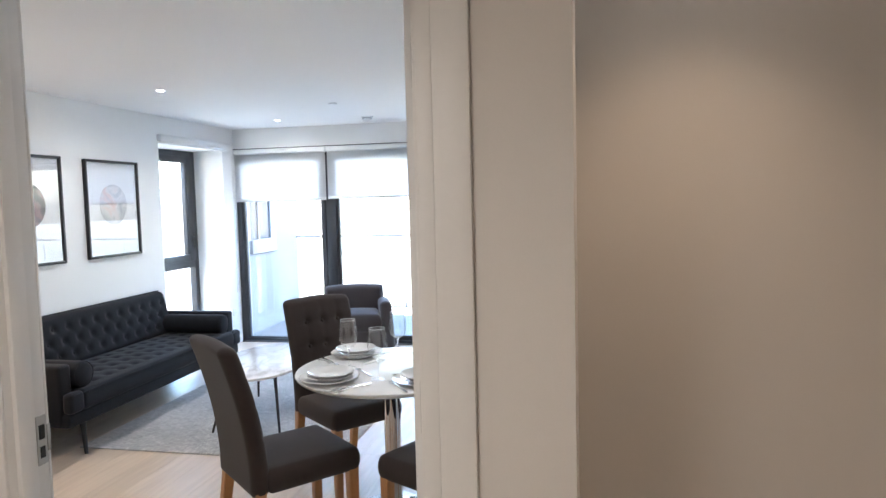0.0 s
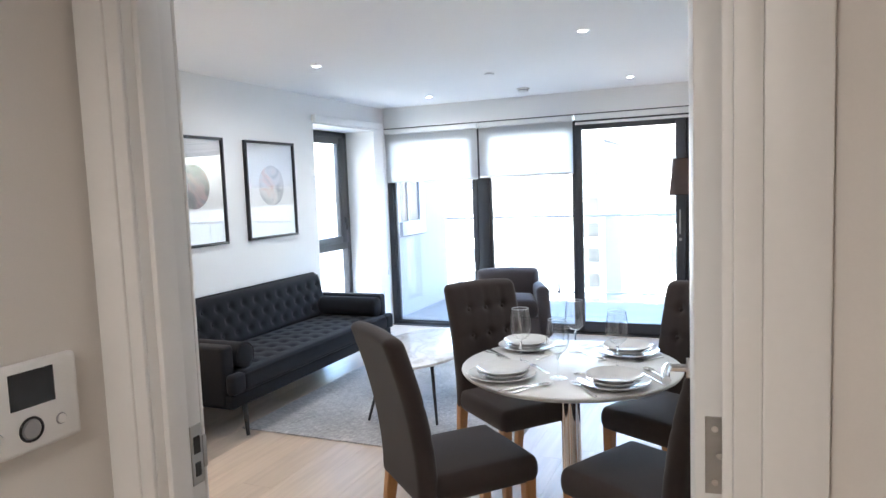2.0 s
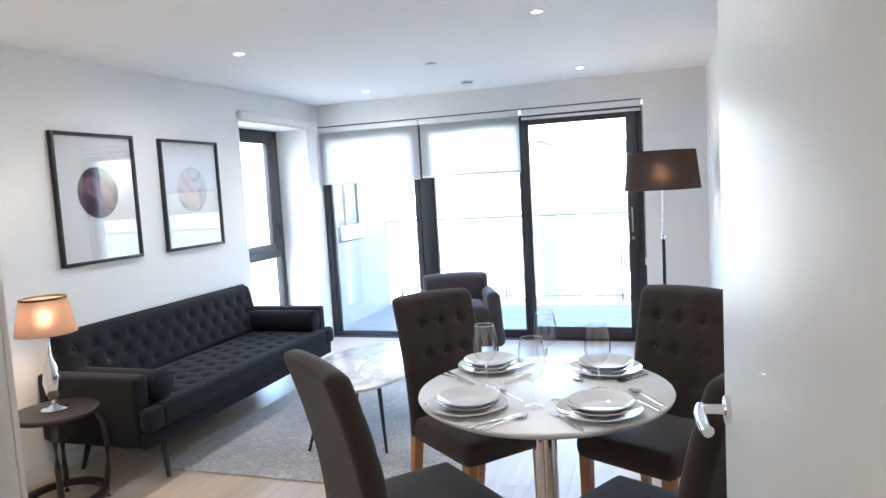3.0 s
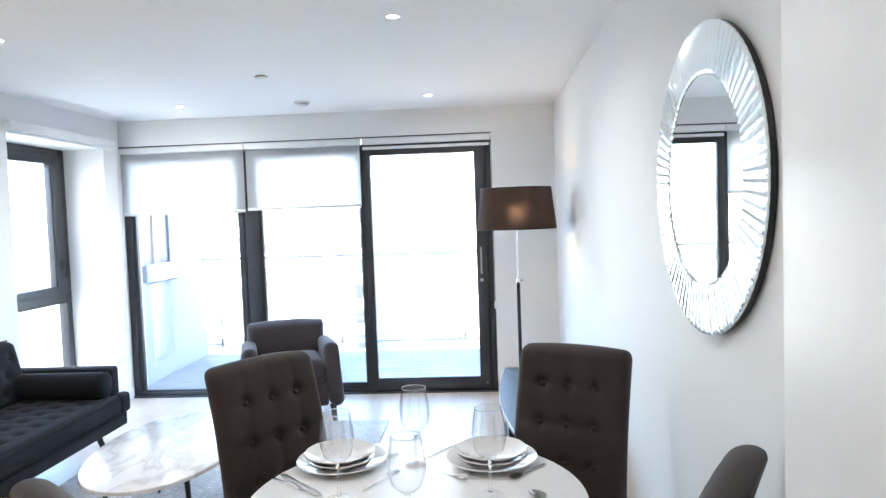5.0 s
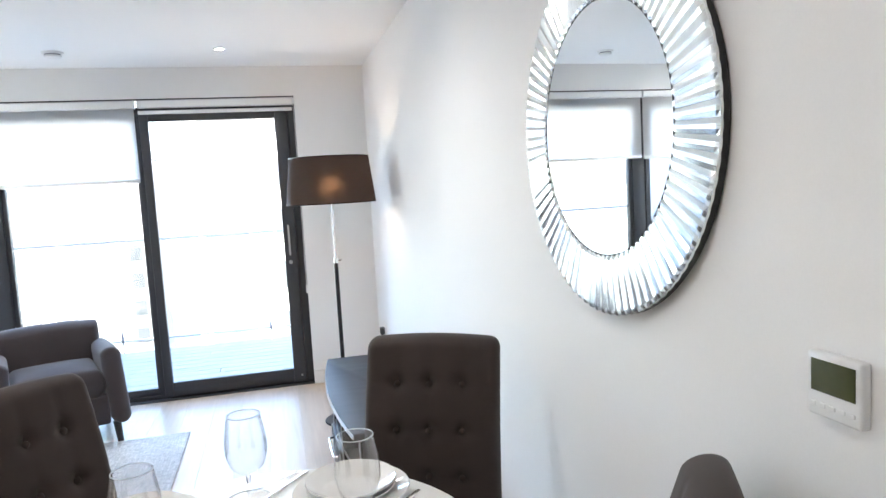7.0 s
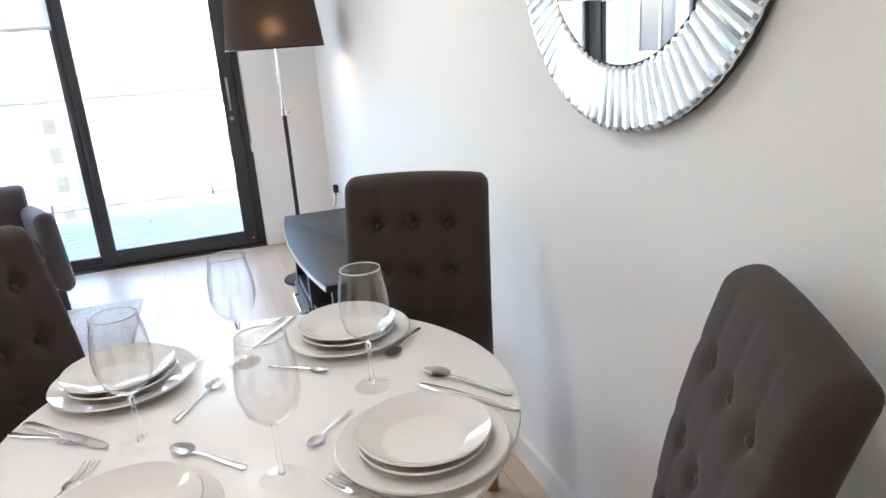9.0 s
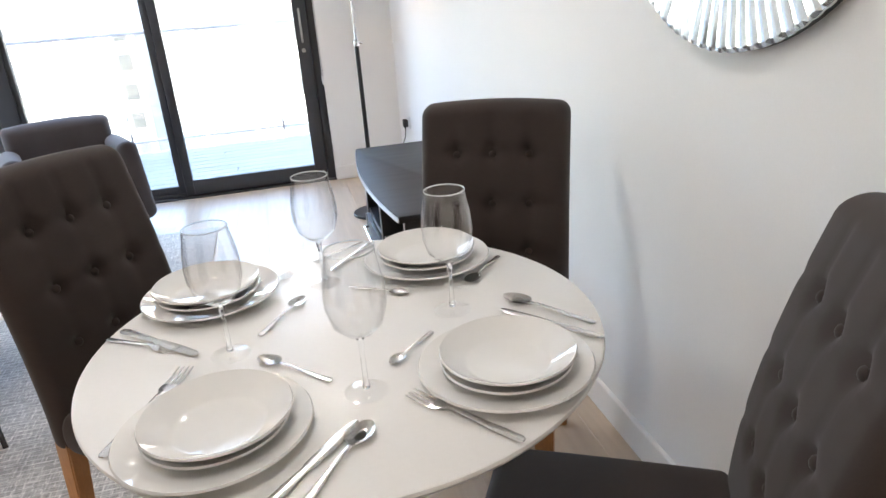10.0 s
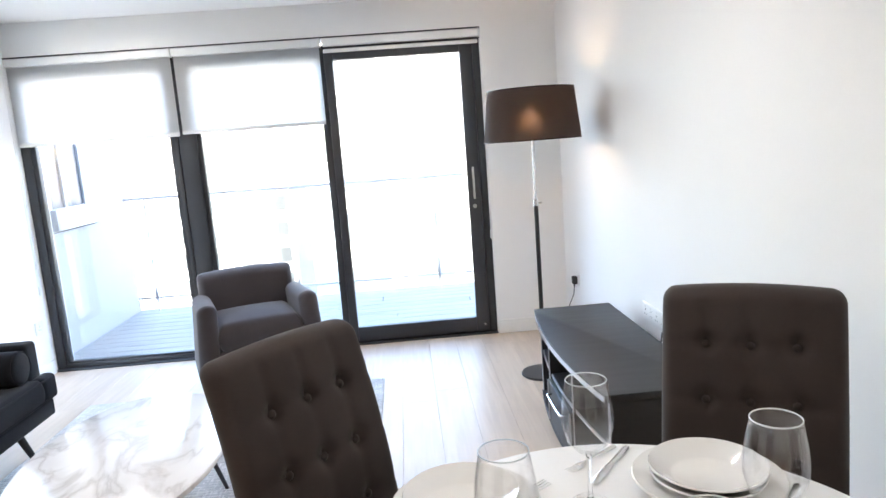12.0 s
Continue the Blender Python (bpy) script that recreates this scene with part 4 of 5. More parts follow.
def fork_mesh():
    bm = bar(HANDLE + [(0.132, 0.005, 0.005), (0.142, 0.0115, 0.004), (0.155, 0.0125, 0.003)], 0.0012)
    for x in (-0.0108, -0.0036, 0.0036, 0.0108):
        join(bm, moved(bar([(0.154, 0.0017, 0.003), (0.175, 0.0016, 0.0025), (0.198, 0.0011, 0.006)], 0.001), pose(x, 0, 0)))
    return bm


def knife_mesh():
    return bar([(0.0, 0.006, 0.0025), (0.008, 0.0095, 0.0025), (0.06, 0.0085, 0.003), (0.095, 0.006, 0.0035), (0.105, 0.009, 0.003), (0.16, 0.0105, 0.0025), (0.195, 0.0085, 0.0025), (0.208, 0.003, 0.0025)], 0.0016)


MADE = {}


def cutlery(kind, tip, tail, length):
    """A piece lying with its head at tip and its handle towards tail."""
    if kind not in MADE:
        build, full = {"spoon": (spoon_mesh, 0.196), "fork": (fork_mesh, 0.198), "knife": (knife_mesh, 0.208), "teaspoon": (spoon_mesh, 0.196)}[kind]
        MADE[kind] = (finish(kind, build(), STEEL, None, "", 40), full)
        ob = MADE[kind][0]
    else:
        ob = new(kind, MADE[kind][0].data)
    s = length / MADE[kind][1]
    dx, dy = tip[0] - tail[0], tip[1] - tail[1]
    n = math.hypot(dx, dy)
    ob.matrix_world = pose(tip[0] - dx / n * length, tip[1] - dy / n * length, TZ + 0.0012, 0, 0, math.degrees(math.atan2(-dx, dy))) @ Matrix.Diagonal((s, s, s, 1))
    tagged(ob, "polished steel %s laid on the table" % kind, kind, "table settings")


cutlery("spoon", (-0.803, -4.162), (-0.894, -4.283), 0.19)
cutlery("knife", (-0.820, -4.152), (-0.932, -4.268), 0.21)
cutlery("fork", (-0.735, -4.112), (-0.603, -4.286), 0.20)
cutlery("spoon", (-0.496, -3.852), (-0.384, -4.011), 0.195)
cutlery("knife", (-0.52, -3.90), (-0.401, -4.055), 0.205)
cutlery("teaspoon", (-0.748, -4.020), (-0.660, -3.934), 0.125)
cutlery("teaspoon", (-0.957, -3.916), (-0.843, -4.033), 0.16)
cutlery("knife", (-1.060, -3.865), (-1.224, -3.697), 0.215)
cutlery("fork", (-1.100, -3.835), (-1.236, -3.734), 0.165)
cutlery("teaspoon", (-0.868, -3.699), (-0.960, -3.837), 0.16)
cutlery("fork", (-0.885, -3.563), (-1.06, -3.655), 0.195)
cutlery("teaspoon", (-0.668, -3.766), (-0.775, -3.684), 0.135)
cutlery("fork", (-0.835, -3.528), (-0.710, -3.432), 0.155)
cutlery("knife", (-0.803, -3.584), (-0.690, -3.445), 0.18)
cutlery("spoon", (-0.545, -3.766), (-0.438, -3.649), 0.155)
cutlery("fork", (-1.075, -3.908), (-1.172, -4.122), 0.225)


# ---- mirror ----
def sun_mirror():
    R, r, n = 0.407, 0.276, 84
    m = empty("wall_mirror", pose(XR - 0.009, -3.793, 1.565, 0, -90, 1.1), "round wall mirror with a wide fluted glass border", "mirror")
    part("backing", lathe([(0, 0), (R - 0.004, 0), (R - 0.001, 0.004), (R - 0.003, 0.016), (0, 0.016)], 96), BLACKM, m, "black backing board")
    part("mirror_glass", lathe([(0, 0.0195), (r - 0.002, 0.0195), (r - 0.002, 0.0165), (0, 0.0165)], 96), MIRROR, m)
    me = None
    rnd = random.Random(11)
    h = math.pi / n
    for k in range(n):
        a = 2 * math.pi * k / n
        if me is None:
            bm = bmesh.new()
            # radius at the sides and at the ridge, height at the sides and at the ridge
            rows = ((r + 0.005, r, 0.0200, 0.0206), (r + 0.012, r + 0.008, 0.0224, 0.0240), (R - 0.012, R - 0.009, 0.0226, 0.0248), (R - 0.002, R, 0.0212, 0.0226))
            rings = [[bm.verts.new((q * math.cos(t), q * math.sin(t), z)) for t, q, z in ((-h, qs, lo), (-h * 0.3, qr, hi), (h * 0.3, qr, hi), (h, qs, lo))] for qs, qr, lo, hi in rows]
            low = [[bm.verts.new((v.co.x, v.co.y, 0.0166)) for v in ring] for ring in (rings[0], rings[-1])]
            for p, q in zip(rings, rings[1:]):
                for i in range(3):
                    bm.faces.new((p[i], p[i + 1], q[i + 1], q[i]))
            for p, q in ((low[0], rings[0]), (rings[-1], low[1])):
                for i in range(3):
                    bm.faces.new((p[i], p[i + 1], q[i + 1], q[i]))
            f = part("facet", bm, FLUTE, m, smooth=None)
            me = f.data
        else:
            f = new("facet", me)
            f.parent = m
        f.matrix_basis = pose(0, 0, 0, 0, 0, math.degrees(a)) @ pose(0, 0, 0, rnd.uniform(-1.0, 1.0), 0, 0)


sun_mirror()


# ---- sofa ----
def sofa():
    s = empty("sofa", pose(XL + 0.03, -2.455, 0), "charcoal button-tufted three-seat sofa with bolsters", "sofa")
    # local: x away from the wall, y along it
    L, D = 1.045, 0.74
    part("base", box((0.02, -L + 0.01, 0.215), (D - 0.03, L - 0.01, 0.30), 0.012, 3), SOFAF, s)
    for sy in (-1, 1):
        part("armrest", box((0.0, min(sy * L, sy * (L - 0.105)), 0.225), (D - 0.075, max(sy * L, sy * (L - 0.105)), 0.60), 0.022, 4), SOFAF, s, smooth=50)
    cols, gap = 13, 0.141
    tf = []
    for row, z in enumerate((0.09, 0.19, 0.29)):
        k = cols if row % 2 == 0 else cols - 1
        tf += [((i - (k - 1) / 2) * gap, z) for i in range(k)]
    ln = []
    for a, b in tf:
        for c, d in tf:
            if abs(d - b - 0.10) < 0.01 and abs(abs(c - a) - gap / 2) < 0.01:
                ln.append(((a, b), (c, d), 0.0035))
    w = 2 * L - 0.22
    bk = pillow(w, 0.40, 0.15, 0.05, 0.016, tf, 0.020, 0.026, ln, crown=0.012)
    moved(bk, pose(0.085, 0, 0.40, 0, 0, -90) @ pose(0, 0, 0, 14))
    back = part("backrest", bk, SOFAF, s, "tufted back cushion", 80)
    back_m = pose(0.085, 0, 0.40, 0, 0, -90) @ pose(0, 0, 0, 14)
    first = None
    for a, b in tf:
        if first is None:
            first = part("button", button(0.011), SOFAF, back)
            o = first
        else:
            o = new("button", first.data)
            o.parent = back
        o.matrix_basis = back_m @ pose(a, 0.062, b, -90)
    part("back_board", box((-0.005, -L + 0.106, 0.30), (0.055, L - 0.106, 0.70), 0.015, 3), SOFAF, s)
    ts = []
    for row, z in enumerate((0.12, 0.25, 0.38, 0.51)):
        k = cols if row % 2 == 0 else cols - 1
        ts += [((i - (k - 1) / 2) * gap, z) for i in range(k)]
    ls = []
    for a, b in ts:
        for c, d in ts:
            if abs(d - b - 0.13) < 0.01 and abs(abs(c - a) - gap / 2) < 0.01:
                ls.append(((a, b), (c, d), 0.003))
    sm = pose(D, 0, 0.366, 0, 0, -90) @ pose(0, 0, 0, 90)
    seat = part("seat", moved(pillow(w - 0.004, 0.62, 0.13, 0.03, 0.018, ts, 0.018, 0.026, ls, crown=0.015), pose(D, 0, 0.366, 0, 0, -90) @ pose(0, 0, 0, 90)), SOFAF, s, "tufted seat cushion", 80)
    for a, b in ts:
        o = new("button", first.data)
        o.parent = seat
        o.matrix_basis = sm @ pose(a, 0.056, b, -90)
    for sy in (-1, 1):
        y = sy * (L - 0.19)
        bol = [(0, -0.285), (0.06, -0.285), (0.078, -0.275), (0.083, -0.255), (0.083, 0.255), (0.078, 0.275), (0.06, 0.285), (0, 0.285)]
        b = part("bolster", moved(lathe(bol, 40), pose(0.405, y, 0.512, 0, 90, 0)), SOFAF, s, "round bolster cushion", 50)
        ya, yb = sorted((sy * (L - 0.002), sy * (L - 0.125)))
        part("seat_end", box((D - 0.073, ya, 0.303), (D - 0.002, yb, 0.431), 0.026, 4), SOFAF, seat, "cushion corner in front of the arm", 50)
        part("piping", moved(lathe([(0.078, 0.272), (0.0815, 0.276), (0.078, 0.28), (0.0745, 0.276), (0.078, 0.272)], 40), pose(0.405, y, 0.512, 0, 90, 0)), SOFAF, b)
    for z in (0.318, 0.416):
        part("piping", sweep([(D - 0.006, y, z) for y in np.linspace(-L + 0.03, L - 0.03, 30)], 0.004, 8), SOFAF, seat, "corded seam")
    part("piping", sweep([(0.012, y, 0.797) for y in np.linspace(-L + 0.13, L - 0.13, 30)], 0.004, 8), SOFAF, back, "corded seam")
    for x, tx in ((D - 0.12, 0.06), (0.12, -0.04)):
        for sy in (-1, 1):
            y = sy * (L - 0.22)
            part("leg", tube((x, y, 0.22), (x + tx, y + sy * 0.05, 0.0), 0.02, 0.011), BLACKM, s, "slim black tapered leg")


sofa()

# ---- rug ----
rug = box((-3.10, -3.245, 0.0005), (-1.33, -0.775, 0.011), 0.004, 2)
rug = tagged(finish("rug", rug, RUG, None, "", 40), "flat grey woven rug with broken pale stripes", "rug")


# ---- coffee table ----
def coffee_table():
    c = empty("coffee_table", pose(-2.17, -2.44, 0.0112, 0, 0, 6), "oval white marble coffee table on slim black legs", "coffee table")
    pts = []
    for k in range(96):
        a = 2 * math.pi * k / 96
        ca, sa = math.cos(a), math.sin(a)
        pts.append((0.345 * math.copysign(abs(ca) ** 0.92, ca), 0.575 * math.copysign(abs(sa) ** 1.0, sa)))
    part("tabletop", outline(pts, 0.385, 0.405, 0.005), MARBLE, c, "polished white marble top with grey veins", 30)
    part("frame", boxes(((-0.2, -0.3, 0.366), (0.2, -0.27, 0.385)), ((-0.2, 0.27, 0.366), (0.2, 0.3, 0.385)), ((-0.015, -0.27, 0.366), (0.015, 0.27, 0.385)), bevel=0.002), BLACKM, c)
    for sx in (-1, 1):
        for sy in (-1, 1):
            part("leg", tube((sx * 0.165, sy * 0.28, 0.375), (sx * 0.235, sy * 0.425, 0.0), 0.013, 0.008), BLACKM, c, "tapered black metal leg")


coffee_table()


# ---- armchair ----
def armchair():
    a = empty("armchair", pose(-2.12, -0.57, 0, 0, 0, 20), "taupe fabric tub armchair in front of the window", "armchair")
    w = 0.36
    part("seat_base", box((-w + 0.1, -0.30, 0.12), (w - 0.1, 0.25, 0.31), 0.02, 3), ARMF, a, smooth=50)
    part("seat", moved(pillow(0.50, 0.50, 0.17, 0.05, 0.03, crown=0.035), pose(0, 0.18, 0.375, 90)), ARMF, a, "rounded seat cushion", 60)

    def rake(z):
        return -0.10 * z
    bk = pillow(0.60, 0.57, 0.17, 0.05, 0.03, bend=rake, crown=0.02, bow=0.018)
    part("backrest", moved(bk, pose(0, 0.20, 0.12, 0, 0, 180)), ARMF, a, smooth=60)
    for s in (-1, 1):
        arm = pillow(0.56, 0.475, 0.115, 0.05, 0.025, crown=0.01)
        for v in arm.verts:
            t = (v.co.x * s + 0.28) / 0.56          # 0 at the back, 1 at the front
            up = v.co.z / 0.475
            v.co.z *= 0.94 + 0.06 * t
            v.co.x += s * 0.025 * (1 - up) * t
            v.co.y += 0.03 * (1 - up) ** 1.5
        part("armrest", moved(arm, pose(s * (w - 0.07), -0.04, 0.12, 0, 0, -90 * s)), ARMF, a, smooth=60)
    for sx in (-1, 1):
        for sy, y in ((-1, -0.28), (1, 0.22)):
            part("leg", tube((sx * 0.29, y, 0.13), (sx * 0.30, y + sy * 0.01, 0.0), 0.024, 0.018, 16), BLACKW, a, "short dark leg")


armchair()


# ---- floor lamp ----
def shade_shell(r0, r1, h, t=0.002):
    return lathe([(r0, 0), (r1, h), (r1 - t, h), (r0 - t, 0), (r0, 0)], 64)


def floor_lamp():
    f = empty("floor_lamp", pose(-0.365, -0.925, 0), "floor lamp with a dark brown drum shade, lit", "floor lamp")
    part("base", lathe([(0, 0), (0.135, 0), (0.138, 0.004), (0.134, 0.014), (0.02, 0.02), (0, 0.02)], 64), BLACKM, f)
    part("stem", tube((0, 0, 0.018), (0, 0, 1.02), 0.0125, n=24), BLACKM, f, "black lower tube")
    part("inner_stem", tube((0, 0, 1.02), (0, 0, 1.44), 0.0075, n=20), CHROME, f, "chrome upper tube")
    part("collar", lathe([(0.008, 1.01), (0.016, 1.012), (0.016, 1.045), (0.008, 1.05)], 24), CHROME, f)
    part("knob", tube((0.012, 0, 1.028), (0.034, 0, 1.028), 0.006), CHROME, f)
    sh = part("shade", moved(shade_shell(0.275, 0.243, 0.285), pose(0, 0, 1.385)), SHADE, f, "dark brown woven drum shade")
    for z, r in ((1.385, 0.275), (1.664, 0.2436)):
        part("rim", lathe([(r + 0.0015, z), (r + 0.0015, z + 0.006), (r - 0.004, z + 0.006), (r - 0.004, z), (r + 0.0015, z)], 64), DARKW, sh)
    part("spider", boxes(((-0.27, -0.002, 1.40), (0.27, 0.002, 1.404)), ((-0.002, -0.27, 1.40), (0.002, 0.27, 1.404))), CHROME, f)
    part("bulb_holder", tube((0, 0, 1.415), (0, 0, 1.472), 0.016), BLACKM, f)
    b = part("bulb", lathe([(0, 0.05), (0.013, 0.045), (0.02, 0.03), (0.02, 0.02), (0.012, 0), (0, 0)], 24), BULB, f, "glowing bulb")
    b.location = (0, 0, 1.4725)
    b.visible_shadow = False
    part("cord", sweep([(0.02, 0.13, 0.012), (0.12, 0.30, 0.004), (0.25, 0.42, 0.02), (0.29, 0.50, 0.12), (0.30, 0.55, 0.26), (0.34, 0.575, 0.33), (0.345, 0.58, 0.375)], 0.003), BLACKM, f, "thin black flex")


floor_lamp()


def side_table():
    s = empty("side_table", pose(-3.285, -3.725, 0), "round dark wooden side table with curved legs", "side table")
    part("tabletop", lathe([(0, 0.50), (0.195, 0.50), (0.2, 0.494), (0.2, 0.482), (0.19, 0.474), (0, 0.474)], 64), DARKW, s)
    part("ring", lathe([(0.19, 0.03), (0.205, 0.035), (0.205, 0.062), (0.19, 0.066), (0.165, 0.062), (0.165, 0.035), (0.19, 0.03)], 64), DARKW, s)
    for k in range(4):
        a = math.pi / 4 + k * math.pi / 2
        pts = [(math.cos(a) * r, math.sin(a) * r, z) for r, z in ((0.165, 0.478), (0.205, 0.40), (0.215, 0.27), (0.205, 0.14), (0.19, 0.05), (0.195, 0.0))]
        part("leg", sweep(pts, 0.014, 12), DARKW, s)


def table_lamp():
    t = empty("table_lamp", pose(-3.285, -3.725, 0.5005), "small table lamp with a beige tapered shade, lit", "table lamp")
    part("base", lathe([(0, 0), (0.06, 0), (0.062, 0.006), (0.03, 0.014), (0.012, 0.03), (0.03, 0.08), (0.042, 0.14), (0.03, 0.22), (0.012, 0.27), (0.012, 0.36), (0, 0.36)], 40), CHROME, t)
    sh = part("shade", moved(shade_shell(0.14, 0.105, 0.178), pose(0, 0, 0.388)), SHADE2, t, "beige fabric shade")
    part("rim", lathe([(0.107, 0.558), (0.107, 0.568), (0.102, 0.568), (0.102, 0.558), (0.107, 0.558)], 48), DARKW, sh)
    part("spider", boxes(((-0.14, -0.002, 0.41), (0.14, 0.002, 0.414))), CHROME, t)
    b = part("bulb", lathe([(0, 0.07), (0.02, 0.055), (0.024, 0.035), (0.012, 0), (0, 0)], 24), BULB, t, "glowing bulb")
    b.location = (0, 0, 0.43)
    b.visible_shadow = False


side_table()
table_lamp()


# ---- television unit ----
def tv_unit():
    y0, y1 = -2.585, -1.345
    t = empty("tv_unit", pose(0, (y0 + y1) / 2, 0), "low black television unit with a bowed front and silver trim", "tv unit")
    h = (y1 - y0) / 2

    def front(y, inset=0.0):
        return -0.485 + inset - 0.05 * (1 - (y / h) ** 2)
    ys = np.linspace(-h, h, 25)
    part("top", outline([(front(y), y) for y in ys] + [(-0.085, h), (-0.085, -h)], 0.483, 0.513, 0.004), BLACKW, t, smooth=30)
    part("trim", outline([(front(y) - 0.005, y) for y in ys] + [(front(y) - 0.0005, y) for y in reversed(ys)], 0.489, 0.507), SILVER, t, "silver edge strip", 30)
    part("plinth", outline([(front(y, 0.06), y) for y in np.linspace(-h + 0.03, h - 0.03, 21)] + [(-0.10, h - 0.03), (-0.10, -h + 0.03)], 0.0, 0.05), BLACKW, t)
    part("bottom", outline([(front(y, 0.02), y) for y in np.linspace(-h + 0.02, h - 0.02, 21)] + [(-0.09, h - 0.02), (-0.09, -h + 0.02)], 0.0505, 0.075), BLACKW, t)
    part("back_panel", box((-0.105, -h + 0.021, 0.076), (-0.092, h - 0.021, 0.4825)), BLACKW, t)
    for y in (-h + 0.03, -0.22, 0.22, h - 0.03):
        f = front(y, 0.03)
        part("side_panel", box((f, y - 0.009, 0.0755), (-0.106, y + 0.009, 0.4825), 0.001, 1), BLACKW, t)
        part("trim", box((f - 0.005, y - 0.004, 0.0755), (f - 0.0005, y + 0.004, 0.4825), 0.001, 1), SILVER, t)
    part("shelf", outline([(front(y, 0.04), y) for y in np.linspace(-h + 0.04, h - 0.04, 21)] + [(-0.106, h - 0.04), (-0.106, -h + 0.04)], 0.285, 0.303), BLACKW, t)
    ys3 = np.linspace(-h + 0.04, h - 0.04, 21)
    part("trim", outline([(front(y, 0.034), y) for y in ys3] + [(front(y, 0.0395), y) for y in reversed(ys3)], 0.288, 0.300), SILVER, t, "silver edge strip", 30)
    ys2 = np.linspace(-0.208, 0.208, 11)
    d = part("drawer", outline([(front(y, 0.018), y) for y in ys2] + [(front(y, 0.036), y) for y in reversed(ys2)], 0.08, 0.28, 0.002), BLACKW, t, "black drawer front", 30)
    for y in (-0.206, 0.206):
        part("trim", box((front(y, 0.012), y - 0.003, 0.082), (front(y, 0.0175), y + 0.003, 0.278)), SILVER, d)
    part("handle", sweep([(front(-0.13, 0.016), -0.13, 0.235), (front(-0.12, -0.004), -0.12, 0.235), (front(0, -0.004), 0, 0.235), (front(0.12, -0.004), 0.12, 0.235), (front(0.13, 0.016), 0.13, 0.235)], 0.006), CHROME, d)


tv_unit()


# ---- pictures ----
def picture(y0, y1, z0, z1, ink, disc, label):
    p = empty("framed_print", pose(XL, (y0 + y1) / 2, (z0 + z1) / 2), label, "framed print", "prints above the sofa")
    w, h, b = (y1 - y0) / 2, (z1 - z0) / 2, 0.02
    part("frame", boxes(((0.001, -w, -h), (0.03, -w + b, h)), ((0.001, w - b, -h), (0.03, w, h)), ((0.001, -w + b, -h), (0.03, w - b, -h + b)), ((0.001, -w + b, h - b), (0.03, w - b, h)), bevel=0.002), BLACKM, p)
    part("paper", box((0.002, -w + b, -h + b), (0.010, w - b, h - b)), PAPER, p)
    part("print", moved(lathe([(0, 0.0), (disc, 0.0), (disc, 0.001), (0, 0.001)], 72), pose(0.0101, 0.005, 0.035, 0, 90, 0)), ink, p, "cloudy printed disc")
    g = part("pane", box((0.018, -w + b - 0.002, -h + b - 0.002), (0.021, w - b + 0.002, h - b + 0.002)), PICGLASS, p)
    g.visible_shadow = False


picture(-3.235, -2.60, 1.152, 1.945, INK, 0.158, "black-framed print of a dark violet clouded disc")
picture(-2.355, -1.715, 1.152, 1.942, PALE, 0.165, "black-framed print of a pale clouded disc")


# ---- wall fittings ----
def thermostat(m):
    t = empty("thermostat", m @ Matrix.Diagonal((0.82, 0.82, 0.82, 1)), "white wall thermostat with a green display", "thermostat", "thermostats")
    part("case", box((-0.056, -0.022, -0.056), (0.056, 0, 0.056), 0.006, 3), PLASTIC, t)
    part("display", box((-0.046, -0.0235, -0.012), (0.046, -0.0215, 0.044), 0.001, 1), LCD, t, "dark green display")
    for k in range(5):
        part("button", box((-0.046 + k * 0.02, -0.0245, -0.038), (-0.034 + k * 0.02, -0.0215, -0.03), 0.001, 1), PLASTIC, t)


def intercom(m, s):
    i = empty("intercom", m @ Matrix.Diagonal((s, s, s, 1)), "white video intercom with a dark screen and round buttons", "intercom", "intercoms")
    part("case", box((-0.13, -0.028, -0.105), (0.13, 0, 0.105), 0.012, 4), PLASTIC, i)
    part("screen", box((-0.045, -0.0295, 0.0), (0.065, -0.0275, 0.085), 0.001, 1), SCREEN, i, "dark screen")
    part("speaker", moved(lathe([(0, 0.004), (0.02, 0.004), (0.024, 0.0), (0, 0.0)], 32), pose(0.0, -0.028, -0.052, 90)), GREYP, i, "grey round call button")
    part("ring", moved(lathe([(0.024, 0), (0.025, 0.003), (0.029, 0.003), (0.03, 0), (0.024, 0)], 40), pose(0, -0.028, -0.052, 90)), BLACKM, i)
    for x in (-0.08, 0.075):
        part("button", moved(lathe([(0, 0.003), (0.011, 0.003), (0.014, 0.0), (0, 0.0)], 28), pose(x, -0.028, -0.05, 90)), GREYP, i)
        part("cap", moved(lathe([(0, 0.0015), (0.0105, 0.0015), (0.0115, 0.0), (0, 0.0)], 28), pose(x, -0.0312, -0.05, 90)), PLASTIC, i)
    for x in (-0.075, 0.085):
        for z in (0.012, 0.034, 0.056, 0.076):
            part("key", box((x - 0.006, -0.0292, z - 0.003), (x + 0.006, -0.0275, z + 0.003), 0.0005, 1), PLASTIC, i)


thermostat(pose(XR, -4.418, 1.160, 0, 0, -90))
intercom(pose(XR, -4.597, 1.165, 0, 0, -90), 0.66)
thermostat(pose(-1.165, -6.158, 1.19, 0, 0, 90))
intercom(pose(-1.165, -5.956, 1.205, 0, 0, 90), 0.66)


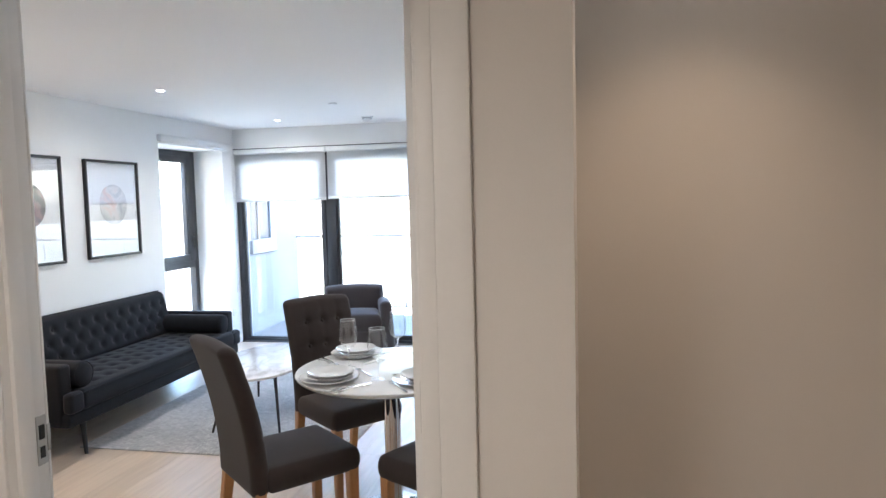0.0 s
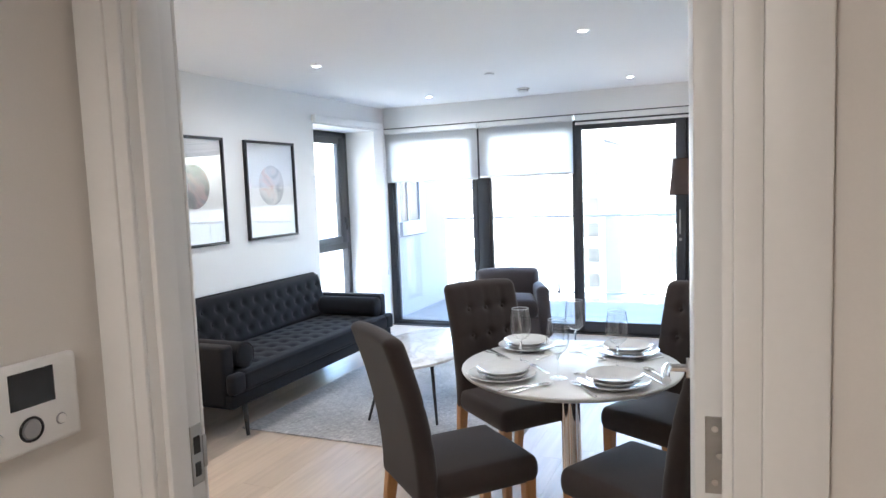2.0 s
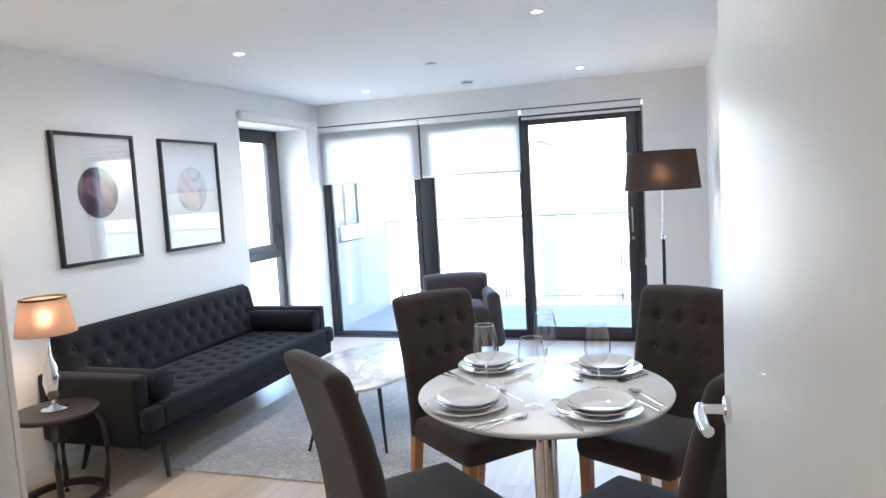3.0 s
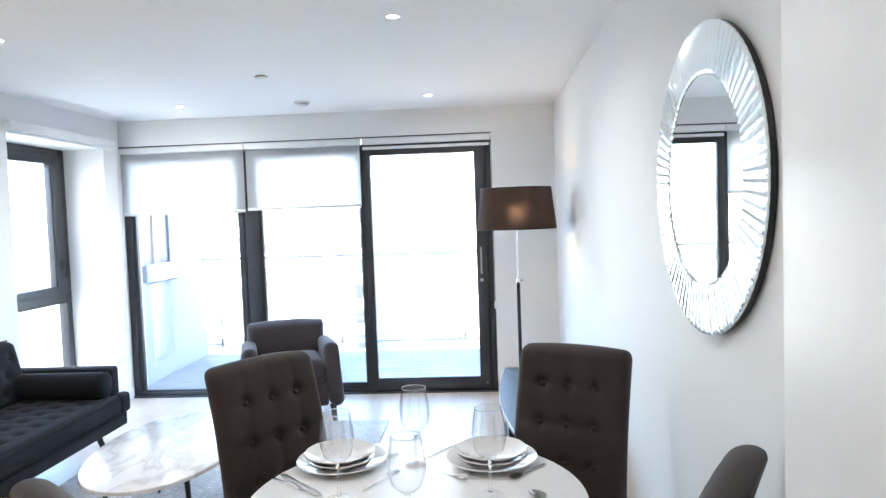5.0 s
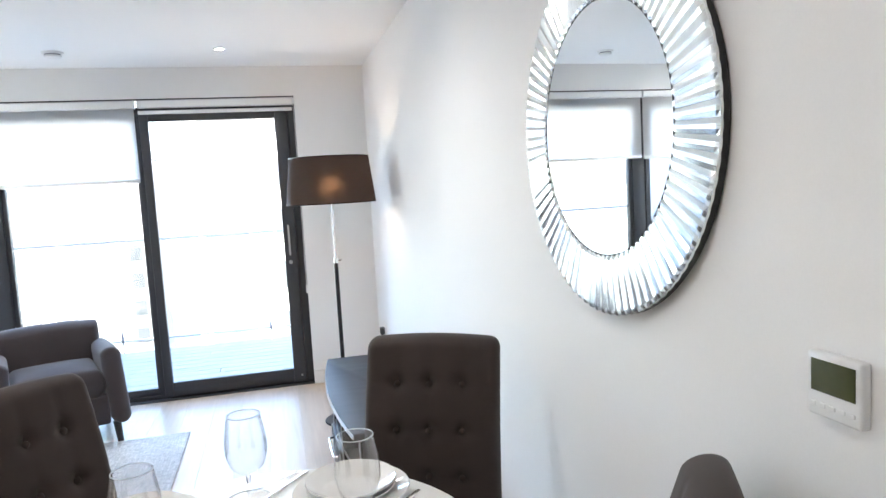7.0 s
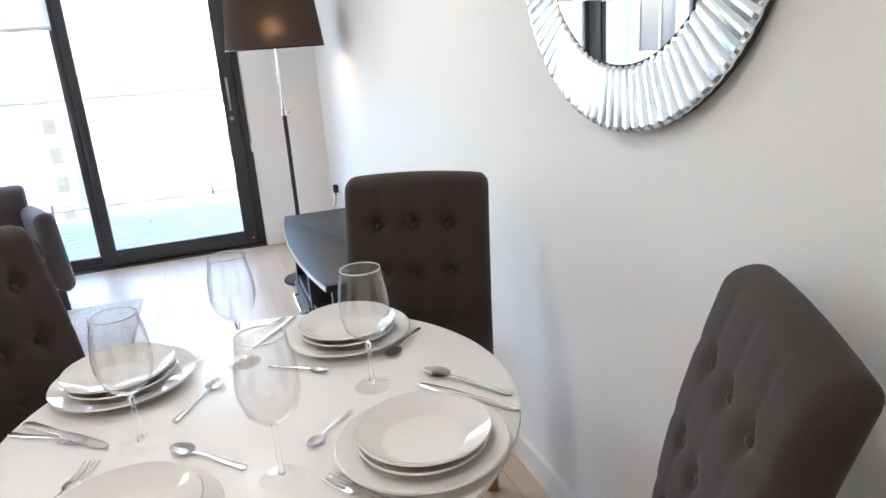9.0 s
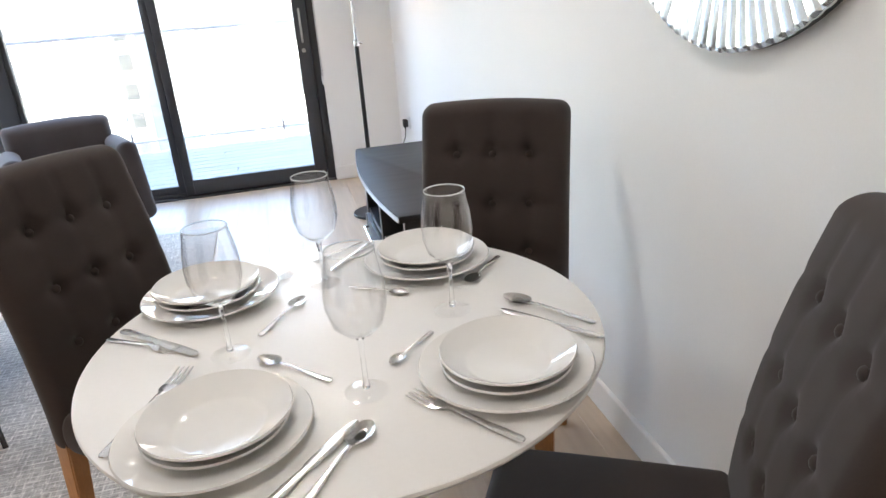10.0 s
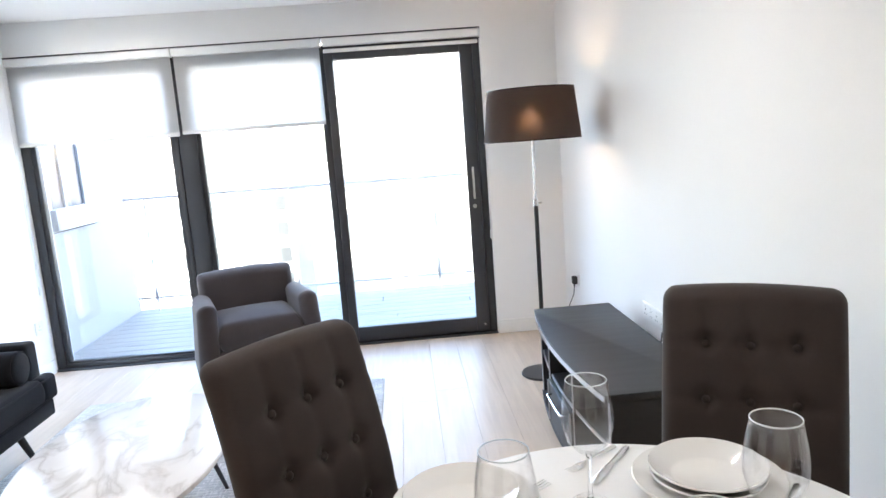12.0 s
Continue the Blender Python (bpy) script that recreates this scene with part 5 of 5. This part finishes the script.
def socket(m, gangs, label):
    s = empty("wall_socket", m, label, "wall socket")
    w = 0.043 + 0.035 * (gangs - 1)
    part("plate", box((-w, -0.009, -0.043), (w, 0, 0.043), 0.003, 2), PLASTIC, s)
    for g in range(gangs):
        x = (g - (gangs - 1) / 2) * 0.07
        for dx, z, a, b in ((0, 0.014, 0.004, 0.007), (-0.011, -0.008, 0.0065, 0.0035), (0.011, -0.008, 0.0065, 0.0035)):
            part("slot", box((x + dx - a / 2, -0.0095, z - b / 2 - 0.004), (x + dx + a / 2, -0.0088, z + b / 2 - 0.004)), RUBBER, s)
        part("switch", box((x - 0.008, -0.0125, 0.022), (x + 0.008, -0.0085, 0.036), 0.001, 1), PLASTIC, s)


socket(pose(XR, -1.755, 0.535, 0, 0, -90), 4, "white media socket plate above the television unit")
socket(pose(XR, -0.345, 0.43, 0, 0, -90), 1, "white single wall socket")
plug = empty("plug", pose(XR - 0.0095, -0.345, 0.425, 0, 0, -90), "black mains plug in the wall socket", "plug")
part("body", box((-0.024, -0.032, -0.026), (0.024, 0, 0.026), 0.006, 3), RUBBER, plug)
part("strain_relief", tube((0, -0.018, -0.026), (0, -0.02, -0.05), 0.006, 0.004), RUBBER, plug)
socket(pose(XL, -0.12, 0.36, 0, 0, 90), 1, "white single wall socket by the balcony window")

lead = empty("aerial_lead", pose(-0.075, -1.93, 0), "thin black aerial lead behind the television unit", "cable")
part("cord", sweep([(0.076, 0.03, 0.515), (0.055, 0.02, 0.50), (0.04, -0.005, 0.46), (0.035, -0.02, 0.36), (0.038, -0.03, 0.2)], 0.0035), RUBBER, lead)
part("connector", tube((0.0755, 0.03, 0.515), (0.055, 0.02, 0.502), 0.006), BRUSHED, lead)

# ---- boards of the floor and the balcony ----
def boards(parent, name, rect, along, width, length, top, mat, seed, gap=0.0004):
    rnd = random.Random(seed)
    meshes = {}
    x0, x1, y0, y1 = rect
    lo, hi, a0, a1 = (x0, x1, y0, y1) if along == "y" else (y0, y1, x0, x1)
    c = lo
    while c < hi - 0.01:
        w = round(min(width, hi - c), 3)
        s = a0
        first = rnd.uniform(0.3, 1.0) * length
        while s < a1 - 0.01:
            e = round(min(first if s == a0 else length, a1 - s), 2)
            first = first if s == a0 else length
            e = max(e, 0.02)
            key = (w, e)
            if key not in meshes:
                bm = box((-w / 2 + gap, -e / 2 + gap, -0.014), (w / 2 - gap, e / 2 - gap, 0))
                ed = [q for q in bm.edges if all(abs(v.co.z) < 1e-6 for v in q.verts)]
                bmesh.ops.bevel(bm, geom=ed, offset=0.0006, segments=1, affect="EDGES")
                me = bpy.data.meshes.new(name)
                bm.to_mesh(me)
                bm.free()
                me.materials.append(mat)
                meshes[key] = me
            ob = new(name, meshes[key])
            ob.parent = parent
            ob.location = (c + w / 2, s + e / 2, top) if along == "y" else (s + e / 2, c + w / 2, top)
            if along == "x":
                ob.rotation_euler = (0, 0, radians(90))
            s += e
        c += w


floor = bpy.data.objects["floor"]
boards(floor, "plank", (XL + 0.001, XR - 0.001, YS + 0.001, -0.001), "y", 0.19, 1.9, 0.0, OAK, 4)
boards(floor, "plank", (DX0, DX1, YH, YS), "x", 0.09, 1.9, 0.0, OAK, 5)
boards(floor, "plank", (-1.165, 1.7, -8.3, YH - 0.001), "y", 0.19, 1.9, 0.0, OAK, 6)
boards(floor, "plank", (XR + 0.09, 1.7, YH, -5.0), "y", 0.19, 1.9, 0.0, OAK, 7)
deck = bpy.data.objects["balcony_slab"]
boards(deck, "plank", (-3.8, 1.55, 0.30, 1.9), "x", 0.14, 3.2, -0.01, DECK, 8, 0.003)
